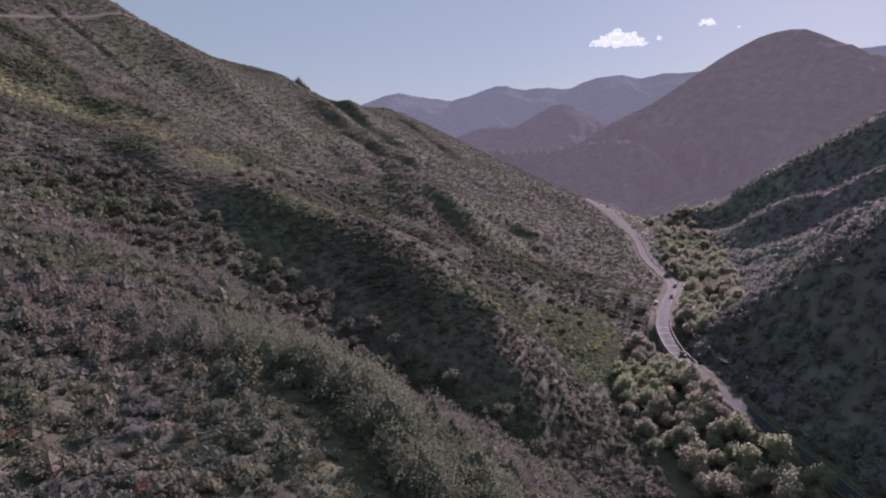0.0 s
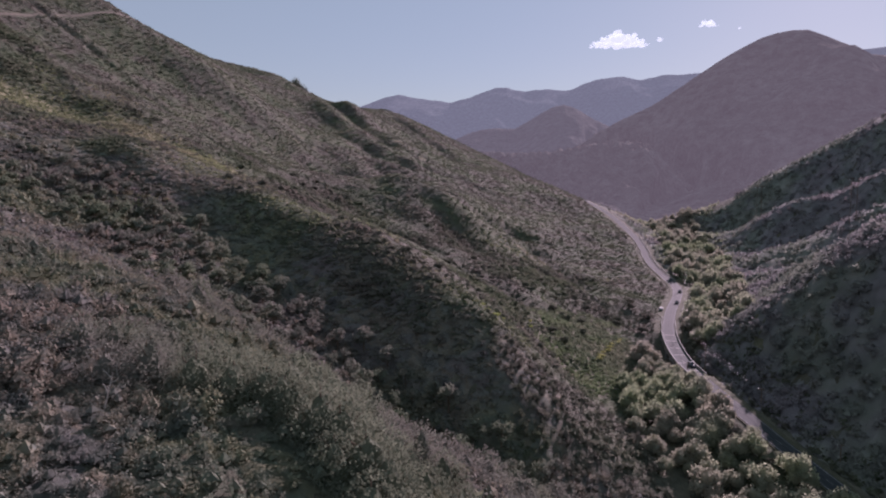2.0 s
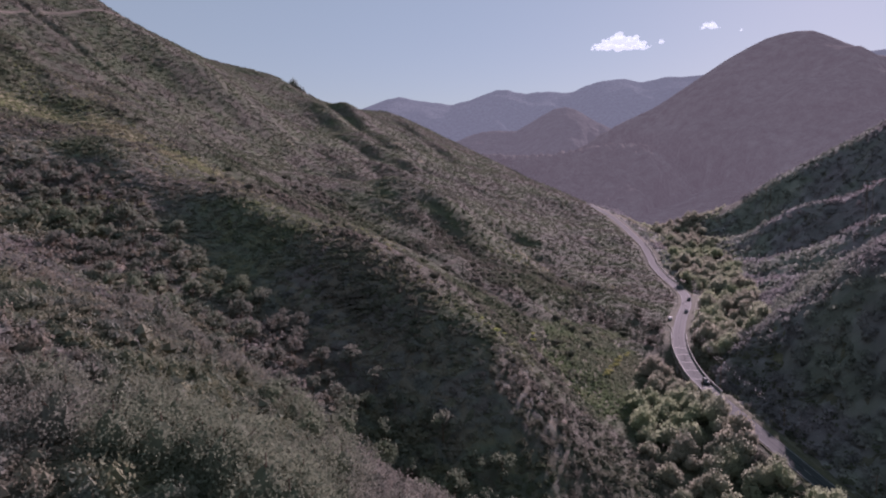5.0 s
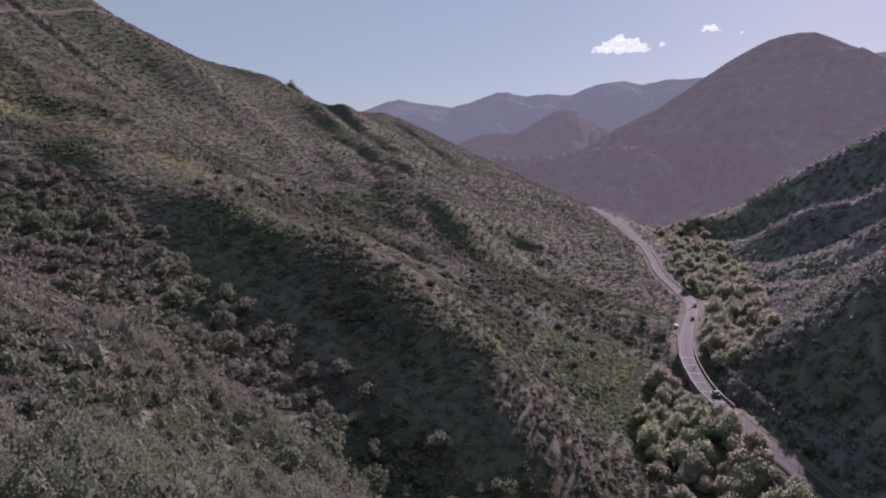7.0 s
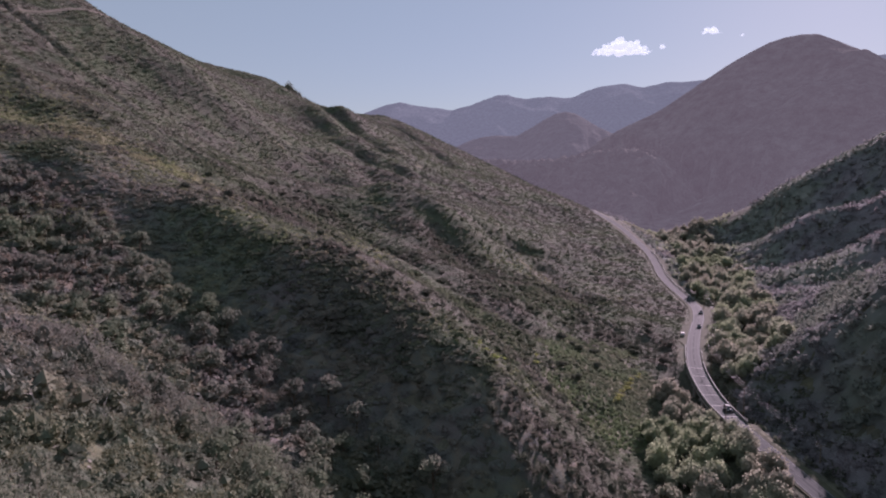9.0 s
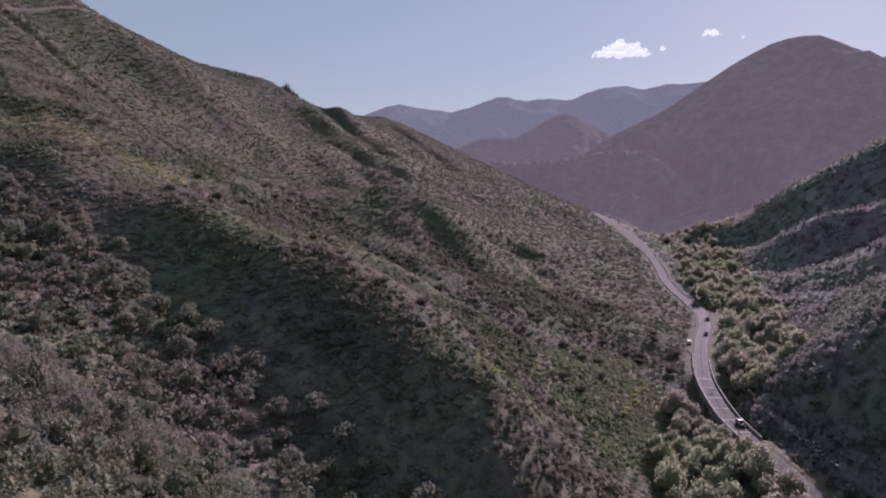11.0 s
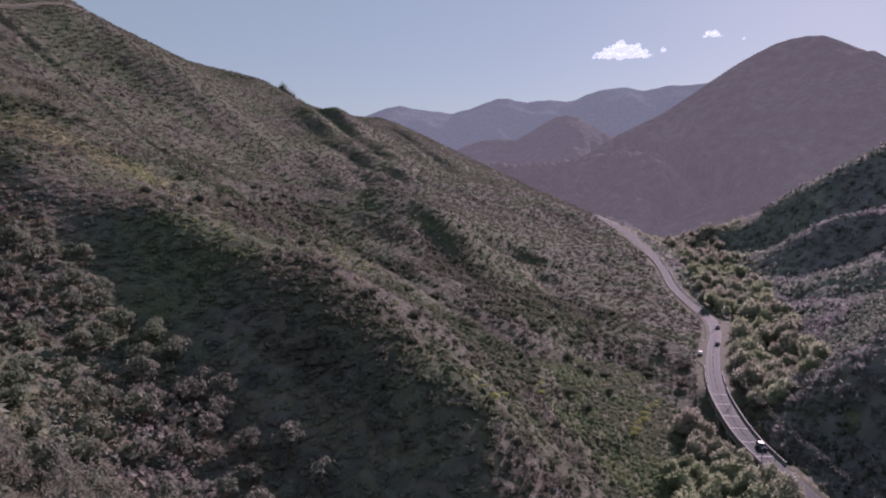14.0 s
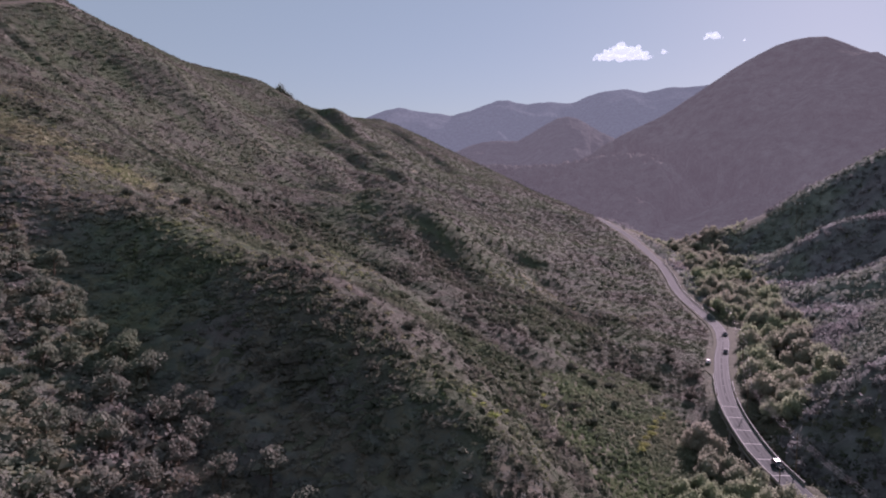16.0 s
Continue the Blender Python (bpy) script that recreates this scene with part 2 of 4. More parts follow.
    m = Matrix.Translation((a + b) / 2) @ d.to_track_quat('Z', 'Y').to_matrix().to_4x4()
    bmesh.ops.create_cone(bm, cap_ends=True, segments=sides, radius1=r1, radius2=r2, depth=d.length, matrix=m)


# ---- noise for landforms ----
def hash2(ix, iy, seed):
    h = (ix * 374761393 + iy * 668265263 + seed * 974634277) & 0xFFFFFFFF
    h = ((h ^ (h >> 13)) * 1274126177) & 0xFFFFFFFF
    return ((h ^ (h >> 16)) & 0xFFFF) / 65535.0


def vnoise(x, y, seed=0):
    ix, iy = np.floor(x).astype(np.int64), np.floor(y).astype(np.int64)
    fx, fy = x - ix, y - iy
    fx, fy = fx * fx * (3 - 2 * fx), fy * fy * (3 - 2 * fy)
    a, b = hash2(ix, iy, seed), hash2(ix + 1, iy, seed)
    c, d = hash2(ix, iy + 1, seed), hash2(ix + 1, iy + 1, seed)
    return (a * (1 - fx) + b * fx) * (1 - fy) + (c * (1 - fx) + d * fx) * fy - 0.5


def fbm(x, y, seed=0, octaves=4, gain=0.5):
    out, amp = 0, 1.0
    for k in range(octaves):
        out = out + amp * vnoise(x * 2 ** k + 17.3 * k, y * 2 ** k - 9.1 * k, seed + k)
        amp *= gain
    return out


def smoothstep(a, b, x):
    t = np.clip((x - a) / (b - a), 0, 1)
    return t * t * (3 - 2 * t)


def along(line, x, y):
    """Distance to a polyline in plan, and the height of its nearest point."""
    best, zz = np.full(np.shape(x), 1e9), np.zeros(np.shape(x))
    for (ax, ay, az), (bx, by, bz) in zip(line[:-1], line[1:]):
        dx, dy = bx - ax, by - ay
        t = np.clip(((x - ax) * dx + (y - ay) * dy) / (dx * dx + dy * dy), 0, 1)
        d = np.hypot(x - ax - t * dx, y - ay - t * dy)
        near = d < best
        best, zz = np.where(near, d, best), np.where(near, az + t * (bz - az), zz)
    return best, zz


def spline(points, step):
    """A smooth line through the points (Catmull-Rom), sampled about every step metres."""
    p = [Vector(q) for q in points]
    p = [2 * p[0] - p[1]] + p + [2 * p[-1] - p[-2]]
    out = []
    for a, b, c, d in zip(p[:-3], p[1:-2], p[2:-1], p[3:]):
        n = max(1, round((c - b).length / step))
        for k in range(n):
            t = k / n
            out.append(0.5 * (2 * b + (c - a) * t + (2 * a - 5 * b + 4 * c - d) * t * t + (3 * b - a - 3 * c + d) * t ** 3))
    return out + [p[-2]]


# ---- landforms: the lines that carry the relief ----
ROAD = [(122, 20, -24), (104, 90, -20.5), (92, 140, -17.2), (85.2, 169, -15.2), (81.8, 185, -13.5), (78.2, 200, -12), (74.4, 220, -10.3), (70.8, 240, -8.9), (69, 258, -8.3), (68.6, 280, -8.1), (72, 312, -7.9), (78, 341, -7.7), (88, 377, -7.4), (98, 408, -7.0), (104.5, 438, -6.6), (105, 465, -5.4), (103.5, 494, -2.8), (104.3, 524, -0.2), (107.5, 554, 2.6), (109.8, 592, 6.6), (108.6, 631, 11.2), (105, 690, 18.6), (99, 735, 24.2), (93, 778, 28), (89, 800, 29.5)]
RIDGES = {
    "west_skyline": [(-520, 700, 285), (-420, 640, 235), (-333, 590, 202), (-321, 605, 193), (-312, 650, 180), (-304, 700, 172), (-294, 790, 170), (-313, 862, 181), (-306, 890, 186), (-294, 910, 184.5), (-282, 930, 177), (-254, 950, 160)],
    "hump_ridge": [(-228, 870, 147), (-206, 852, 142), (-190, 850, 145), (-182, 864, 142), (-200, 1000, 148), (-197, 1110, 157), (-176, 1150, 156), (-155, 1150, 147), (-127, 1120, 132), (-95, 1080, 116), (-70, 1040, 100), (-34, 985, 79), (6, 905, 60), (46, 850, 48), (76, 815, 35)],
    "west_back": [(-620, 1000, 200), (-480, 1150, 120), (-330, 1300, 90), (-150, 1420, 60), (20, 1350, 40)],
    "west_slope_high": [(-500, 300, 235), (-400, 400, 200), (-289, 475, 153), (-264, 397, 129), (-236, 548, 145), (-250, 606, 150), (-231, 513, 121)],
    "west_slope_mid": [(-330, 250, 140), (-202, 334, 89), (-188, 364, 94), (-174, 427, 82), (-132, 522, 60), (-235, 750, 128), (-178, 722, 99), (-145, 725, 104), (-121, 839, 94), (-104, 617, 69)],
    "west_slope_low": [(-76, 405, 37), (-45, 462, 52), (-38, 427, 34), (-23, 428, 24), (-16, 522, 37), (2, 500, 18), (-20, 700, 52), (40, 640, 22), (60, 700, 24)],
    "west_foot": [(62, 385, -6.5), (82, 440, -6), (90, 500, -2), (92, 560, 3), (70, 590, 12), (85, 640, 14)],
    "spur": [(-230, 275, 100), (-165, 277, 77), (-141, 270, 72), (-125, 279, 63), (-98, 265, 56), (-80, 257, 48.5), (-54, 236, 38.5), (-37, 228, 33), (-18.6, 211, 23.5), (-4, 209, 19.5), (-1, 188, 10), (8, 197, 7.5), (16, 206, 2.5), (24, 216, -4)],
    "spur_face": [(-141, 260, 65), (-98, 253, 46.5), (-80, 245, 39), (-54, 225, 28.5), (-37, 216, 22.5), (-18, 199, 12.5), (-6, 184, 5)],
    "spur_back": [(-72, 285, 44), (-50, 293, 33.5), (-25, 280, 26), (6, 286, 7.5), (12, 340, 8), (30, 361, 4.5), (-40, 340, 27)],
    "spur_gully": [(-230, 235, 97), (-160, 250, 69), (-137, 245, 57), (-104, 226, 40.5), (-84, 217, 31), (-52, 196, 18.2), (-33, 182, 8.5), (-16, 168, -1.8), (5, 162, -9.5), (25, 172, -15)],
    "near_spur": [(-230, 160, 95), (-150, 160, 66), (-110, 142, 53), (-88, 130, 47), (-64, 110, 42), (-46, 92, 40), (-38, 62, 38), (-27, 80, 37), (-16, 86, 32), (-5, 80, 27), (10, 70, 20)],
    "near_spur_face": [(-61, 128, 41), (-60, 138, 37), (-46, 144, 25), (-38, 148, 18), (-20, 130, 14), (0, 130, 4), (20, 140, -10), (30, 100, 0)],
    "behind": [(-300, 40, 120), (-160, 20, 75), (-80, 0, 48), (-30, -30, 36), (20, -40, 22), (60, 0, 0), (-60, -150, 50), (60, -150, -5), (-300, -200, 140)],
    "valley_flat": [(25, 245, -9), (36, 275, -9), (45, 295, -9), (52, 320, -8.5), (50, 345, -7.5), (35, 320, -4)],
    "stream": [(125, 0, -27), (100, 60, -25), (68, 120, -23), (56, 165, -20.5), (50, 200, -18), (50, 230, -15), (57, 262, -12.8), (69, 285, -12.6), (80, 298, -12.3), (92, 335, -12), (105, 375, -11.6), (119, 420, -10.5), (130, 470, -9), (138, 520, -5), (150, 600, -3), (165, 700, -2), (185, 820, 0), (215, 950, 3), (245, 1100, 12)],
    "roadside_ditch": [(120, 100, -25), (108, 130, -22.5), (98, 172, -18.5), (92, 203, -16), (85, 240, -12.5), (80, 270, -11.5)],
    "east_spur": [(84, 316, -9), (92, 290, 3), (103, 275, 12), (116, 259, 24), (131, 251, 37), (180, 236, 68), (260, 225, 112), (420, 200, 190)],
    "east_back": [(115, 352, -3), (127, 363, 2), (140, 374, 8), (330, 395, 105), (450, 420, 165)],
    "east_near_spur": [(168, 412, 7), (181, 405, 14), (187, 400, 19), (193, 395, 25), (200, 388, 32), (240, 376, 56)],
    "east_near_hollow": [(150, 448, -1), (190, 448, 8), (215, 440, 19), (245, 428, 33), (300, 415, 62)],
    "east_slope": [(130, 410, -6), (146, 438, 0), (180, 490, 10), (190, 580, 8)],
    "east_third_spur": [(195, 506, 11), (211, 500, 19), (221, 494, 27), (233, 486, 36), (246, 478, 43), (300, 460, 74), (430, 430, 150)],
    "east_third_hollow": [(180, 552, 0), (205, 543, 8), (230, 532, 18), (260, 519, 33), (320, 497, 68)],
    "east_second_spur": [(185, 606, 8), (200, 600, 16), (211, 594, 26), (225, 586, 36), (247, 576, 42), (263, 566, 48), (271, 558, 57), (282, 550, 61), (340, 530, 95), (450, 500, 160)],
    "east_second_hollow": [(178, 665, 1), (205, 652, 8), (235, 640, 19), (265, 625, 33), (300, 607, 55), (360, 585, 92)],
    "east_ridge": [(172, 742, 8), (186, 735, 20), (213, 722, 25), (226, 712, 32), (247, 700, 50), (268, 688, 61), (288, 676, 67), (306, 664, 79), (330, 650, 100), (420, 620, 155), (600, 590, 235), (900, 560, 310)],
    "east_behind": [(250, 860, 8), (330, 880, 30), (450, 880, 60), (650, 900, 120), (900, 900, 200), (300, 1050, 40)],
    "east_road_side": [(145, 60, -14), (125, 120, -12), (112, 172, -10), (104, 215, -6), (150, 130, 25), (220, 60, 50), (350, 0, 110), (300, -150, 80)],
}
MOUNTAINS = [  # crest, steepness, width of the rounded top, roughness, size of the tree crowns
    ([(170, 1480, 60), (200, 1540, 132), (238, 1560, 163), (287, 1560, 187), (331, 1560, 210), (421, 1560, 272), (481, 1560, 310), (537, 1560, 339), (580, 1560, 351), (621, 1560, 353), (650, 1560, 342), (736, 1560, 307), (800, 1560, 290), (900, 1600, 330), (1150, 1650, 420)], 0.62, 30, 24, 1.5),
    ([(-130, 1290, 90), (-50, 1210, 89), (10, 1190, 86), (67, 1180, 88), (115, 1180, 95), (157, 1180, 101), (195, 1180, 104), (229, 1178, 100), (250, 1174, 87), (266, 1168, 70), (292, 1150, 24)], 0.52, 14, 26, 3.0),
    ([(-420, 2090, 110), (-260, 2090, 132), (-154, 2090, 149), (-110, 2090, 168), (-73, 2090, 179), (-20, 2090, 184), (32, 2090, 183), (70, 2090, 204), (107, 2090, 228), (142, 2090, 245), (170, 2090, 250), (194, 2090, 245), (224, 2090, 229), (294, 2090, 190), (420, 2150, 150)], 0.5, 40, 9, 1.5),
]
FAR_CREST = [(-1900, 4500, 360), (-1400, 4500, 430), (-919, 4500, 471), (-760, 4500, 530), (-679, 4500, 549), (-560, 4500, 522), (-334, 4500, 495), (-226, 4500, 524), (-140, 4500, 556), (-60, 4500, 580), (6, 4500, 582), (130, 4500, 558), (250, 4500, 572), (412, 4500, 565), (500, 4500, 606), (560, 4500, 628), (640, 4500, 640), (726, 4500, 648), (827, 4500, 616), (996, 4500, 654), (1100, 4500, 650), (1240, 4500, 672), (1500, 4500, 720), (2000, 4400, 760), (2700, 4300, 800)]

centres = np.array([p for line in RIDGES.values() for p in line] + [(p[0], p[1], p[2] - 0.4) for p in ROAD if not 250 < p[1] < 325], float)


def tps(d2):
    return 0.5 * d2 * np.log(d2 + 1e-6)


def fit_surface(c):
    """Smooth sheet that hangs on the landform lines."""
    xy = c[:, :2] / 100
    n = len(c)
    d2 = ((xy[:, None] - xy[None]) ** 2).sum(-1)
    a = np.zeros((n + 3, n + 3))
    a[:n, :n] = tps(d2) + np.eye(n) * 0.004
    a[:n, n], a[:n, n + 1:] = 1, xy
    a[n:, :n] = a[:n, n:].T
    return np.linalg.solve(a, np.r_[c[:, 2], 0, 0, 0])


weights = fit_surface(centres)


def sheet(x, y):
    out = np.empty(x.size)
    fx, fy = x.ravel() / 100, y.ravel() / 100
    n = len(centres)
    for k in range(0, x.size, 20000):
        px, py = fx[k:k + 20000], fy[k:k + 20000]
        d2 = (px[:, None] - centres[None, :, 0] / 100) ** 2 + (py[:, None] - centres[None, :, 1] / 100) ** 2
        out[k:k + 20000] = tps(d2) @ weights[:n] + weights[n] + px * weights[n + 1] + py * weights[n + 2]
    return out.reshape(x.shape)


ROUNDED = [([tuple(p) for p in spline(crest, 30)], *form) for crest, *form in MOUNTAINS]
GULLIES = [  # line in plan, depth, half width
    ([(-58, 500, 0), (-44, 478, 0), (-30, 472, 0), (-17, 480, 0), (-4, 500, 0), (10, 511, 0)], 3.6, 10),
    ([(-130, 640, 0), (-75, 520, 0), (-40, 440, 0), (-10, 390, 0)], 2.5, 11),
    ([(-202, 838, 0), (-180, 813, 0), (-160, 790, 0), (-134, 735, 0), (-112, 694, 0)], 4.2, 10),
    ([(-172, 690, 0), (-158, 676, 0), (-131, 652, 0), (-107, 634, 0), (-86, 626, 0)], 3.6, 11),
    ([(-335, 482, 0), (-309, 475, 0), (-279, 469, 0), (-251, 458, 0), (-230, 453, 0), (-193, 419, 0), (-168, 392, 0), (-150, 386, 0)], 2.2, 3.6),
    ([(-158, 1041, 0), (-132, 991, 0), (-107, 945, 0), (-80, 905, 0), (-58, 850, 0)], 4.4, 11),
    ([(20, 480, 0), (40, 420, 0), (48, 380, 0)], 2.5, 8),
    ([(-60, 380, 0), (-20, 330, 0), (10, 310, 0)], 2.5, 8),
    ([(-142, 525, 0), (-118, 541, 0), (-95, 500, 0), (-81, 462, 0)], 2.2, 9),
    ([(-86, 638, 0), (-72, 646, 0), (-55, 660, 0), (-38, 666, 0), (-18, 655, 0)], 3.2, 10),
]


def mountain(form, x, y):
    """One rounded mountain with ravines down its flanks and a wooded surface."""
    crest, steep, top, rough, crown = form
    d, z = along(crest, x, y)
    ravine = 0.45 - 2.2 * np.abs(fbm(x / 105 + y / 260, y / 230, 25, 3))
    h = z - steep * (np.sqrt(d * d + top * top) - top) + rough * smoothstep(5, 120, d) * ravine + rough * smoothstep(10, 160, d) * fbm(x / 130, y / 130, 21, 5, 0.55) * 2
    return h + crown * (0.5 - 2 * np.abs(vnoise(x / 11, y / 13, 33))) + 0.4 * crown * vnoise(x / 5, y / 6, 35)


def natural(x, y):
    """Height of the land, with no road cut into it."""
    x, y = np.asarray(x, float), np.asarray(y, float)
    near = sheet(np.clip(x, -620, 900), np.clip(y, -200, 1420))
    for line, depth, width in GULLIES:
        d, _ = along(line, x, y)
        near = near - depth * np.exp(-(d / width) ** 2) + 0.35 * depth * np.exp(-((d - 1.9 * width) / width) ** 2)
    flat = smoothstep(4, 30, np.minimum(along(RIDGES["stream"], x, y)[0], along(RIDGES["valley_flat"], x, y)[0]))
    u, v = 0.8 * x - 0.56 * y, 0.56 * x + 0.8 * y   # down and across the west slope
    fold = np.abs(fbm(u / 190, v / 46, 15, 3)) * 2 - 0.45
    near = near - 2.3 * fold * smoothstep(230, 420, y) * smoothstep(100, 30, x) * flat
    near = near + (0.25 + 0.75 * flat) * (2.2 * fbm(x / 38, y / 38, 3, 4) + 2.4 * smoothstep(200, 700, y) * fbm(x / 110, y / 110, 9, 3))
    edge = smoothstep(0, 1, np.maximum.reduce([(np.abs(x - 140) - 760) / 500, (y - 1300) / 300, (-150 - y) / 400]))
    base = near * (1 - edge) + edge * (30 + 20 * fbm(x / 400, y / 400, 5, 3))
    for form in ROUNDED:
        base = np.maximum(base, mountain(form, x, y))
    d, z = along(FAR_CREST, x, y)
    far = z - 0.42 * d + 150 * smoothstep(20, 500, d) * fbm(x / 420, y / 420, 41, 5, 0.5) + 10 * fbm(x / 60, y / 60, 43, 3)
    return np.maximum(base, far)


ROADLINE = spline(ROAD, 4.0)
road_xyz = [tuple(p) for p in ROADLINE]


def land(x, y):
    """The land with the road's bench, open under the bridge."""
    h = natural(x, y)
    d, z = along(road_xyz, x, y)
    bridge = smoothstep(258, 268, y) * (1 - smoothstep(312, 322, y))
    bench = (1 - smoothstep(5.2, 10, d)) * (1 - bridge)
    return h * (1 - bench) + bench * (z - 0.35)


# ---- plan of the plant cover ----
def far_side(x, y):
    """True on the mountains and the head of the valley."""
    high = np.maximum.reduce([mountain(form, x, y) for form in ROUNDED])
    return (y > 1185) | ((y > 830) & (x > 125)) | ((y > 800) & (high > natural(x, y) - 0.3))


def meadow(x, y):
    """1 on the rough pasture beside the bridge."""
    return smoothstep(1.1, 0.8, np.hypot((x - 36) / 22, (y - 292) / 46) + 0.5 * fbm(x / 14, y / 14, 65, 3))


def grassy(x, y):
    """1 where dry grass opens the scrub on the west slope."""
    a = np.exp(-(along([(-262, 306, 0), (-232, 318, 0), (-210, 325, 0), (-202, 333, 0), (-190, 331, 0), (-176, 328, 0), (-161, 328, 0), (-148, 322, 0), (-136, 322, 0)], x, y)[0] / 19) ** 2) * (1.0 + 0.7 * fbm(x / 11, y / 11, 67, 3))
    b = np.exp(-(along([(-307, 737, 0), (-275, 741, 0), (-250, 763, 0), (-236, 808, 0), (-180, 800, 0), (-130, 740, 0), (-80, 690, 0)], x, y)[0] / 11) ** 2) * (0.45 + 0.8 * fbm(x / 20, y / 20, 69, 3))
    c = smoothstep(0.16, 0.34, fbm(x / 55 + 3, y / 55, 61, 3)) * smoothstep(215, 260, y) * smoothstep(680, 560, y)
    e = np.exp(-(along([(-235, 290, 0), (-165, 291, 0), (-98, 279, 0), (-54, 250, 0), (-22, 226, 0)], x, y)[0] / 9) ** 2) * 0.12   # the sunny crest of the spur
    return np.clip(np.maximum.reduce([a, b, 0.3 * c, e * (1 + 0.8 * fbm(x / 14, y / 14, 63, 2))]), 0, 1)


# ---- ground ----
def axis_steps(parts):
    out = []
    for a, b, n, power in parts:
        t = np.linspace(0, 1, n, endpoint=False)
        out.append(a + (b - a) * t ** power)
    return np.concatenate(out)


gx = np.r_[-axis_steps([(0, 330, 120, 1.0), (330, 3600, 60, 1.7)])[::-1], axis_steps([(1.4, 260, 95, 1.0), (260, 3600, 70, 1.7)])]
gy = axis_steps([(-300, 40, 40, 1.0), (40, 520, 175, 1.0), (520, 1300, 150, 1.0), (1300, 2300, 75, 1.0), (2300, 4800, 70, 1.0)])
GX, GY = np.meshgrid(gx, gy)
GZ = land(GX, GY)
nx, ny = len(gx), len(gy)
i = (np.arange(ny - 1)[:, None] * nx + np.arange(nx - 1)[None]).ravel()
tri = np.concatenate([np.stack([i, i + 1, i + nx + 1], 1), np.stack([i, i + nx + 1, i + nx], 1)])
gv = np.stack([GX.ravel(), GY.ravel(), GZ.ravel()], 1)
mid_y = gv[tri].mean(1)[:, 1]
hazy = far_side(gv[tri].mean(1)[:, 0], mid_y)   # the upper valley takes the material with haze painted in
me = mesh_arrays("ground", gv, tri[~hazy], M_GROUND, True)
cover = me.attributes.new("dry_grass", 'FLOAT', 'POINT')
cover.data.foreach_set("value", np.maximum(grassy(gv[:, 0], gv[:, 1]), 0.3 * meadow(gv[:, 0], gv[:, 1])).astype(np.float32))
ground = tagged(new("ground", me), "scrub-covered valley sides below wooded mountains", "ground", kind="structure")


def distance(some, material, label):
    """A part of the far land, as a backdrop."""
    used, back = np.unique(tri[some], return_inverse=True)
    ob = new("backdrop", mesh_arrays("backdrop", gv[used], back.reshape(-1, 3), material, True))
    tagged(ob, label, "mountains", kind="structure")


mid_x = gv[tri].mean(1)[:, 0]
rise = [np.where(hazy, mountain(form, mid_x, mid_y), 0) for form in ROUNDED]
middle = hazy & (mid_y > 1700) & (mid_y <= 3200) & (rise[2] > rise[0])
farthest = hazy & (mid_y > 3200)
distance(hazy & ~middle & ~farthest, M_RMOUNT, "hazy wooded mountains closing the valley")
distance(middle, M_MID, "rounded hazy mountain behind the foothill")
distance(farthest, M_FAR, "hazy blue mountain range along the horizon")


# ---- plants: shapes built once, then strewn ----
rng = np.random.default_rng(7)


def ico(level):
    bm = bmesh.new()
    bmesh.ops.create_icosphere(bm, subdivisions=level, radius=1)
    v, f = np.array([p.co for p in bm.verts]), np.array([[q.index for q in p.verts] for p in bm.faces])
    bm.free()
    return v, f


ICO1, ICO2 = ico(1), ico(2)
OCTA = (np.array([(1, 0, 0), (0, 1, 0), (-1, 0, 0), (0, -1, 0), (0, 0, 1.0), (0, 0, -1)]), np.array([(0, 1, 4), (1, 2, 4), (2, 3, 4), (3, 0, 4), (1, 0, 5), (2, 1, 5), (3, 2, 5), (0, 3, 5)]))
DOME = (OCTA[0][:5], OCTA[1][:4])   # the upper half alone, for plants rooted in the ground


def cards(points, outward, size, lean=0.3):
    """Small leaf sprays: one bent pair of triangles at each point."""
    n = len(points)
    nrm = outward + lean * rng.normal(size=(n, 3))
    nrm /= np.linalg.norm(nrm, axis=1)[:, None] + 1e-9
    u = np.cross(nrm, rng.normal(size=(n, 3)))
    u /= np.linalg.norm(u, axis=1)[:, None] + 1e-9
    w = np.cross(nrm, u)
    s = size * rng.uniform(0.6, 1.4, (n, 1))
    a, b = points - u * s * 0.5 - w * s * 0.35, points + u * s * 0.5 - w * s * 0.3
    c, d = points + u * s * 0.35 + w * s * 0.5 + nrm * s * 0.25, points - u * s * 0.4 + w * s * 0.4 + nrm * s * 0.2
    v = np.stack([a, b, c, d], 1).reshape(-1, 3)
    k = np.arange(n)[:, None] * 4
    return v, np.concatenate([k + [[0, 1, 2]], k + [[0, 2, 3]]])


def spikes(points, outward, size, lean=0.45, lift=0.35):
    """Single-triangle leaf sprays that overlap like shingles, their tips lifted off the crown."""
    n = len(points)
    out = outward + lean * 0.4 * rng.normal(size=(n, 3))
    out /= np.linalg.norm(out, axis=1)[:, None] + 1e-9
    d = np.cross(out, rng.normal(size=(n, 3)))
    d /= np.linalg.norm(d, axis=1)[:, None] + 1e-9
    d[:, 2] += 0.5
    d += lift * out
    d /= np.linalg.norm(d, axis=1)[:, None] + 1e-9
    u = np.cross(d, out)
    u /= np.linalg.norm(u, axis=1)[:, None] + 1e-9
    s = size * rng.uniform(0.6, 1.4, (n, 1))
    v = np.stack([points - u * s * 0.4, points + u * s * 0.4, points + d * s], 1).reshape(-1, 3)
    return v, np.arange(3 * n).reshape(-1, 3)


def merged(pieces):
    vs, fs, k = [], [], 0
    for v, f in pieces:
        vs.append(v)
        fs.append(f + k)
        k += len(v)
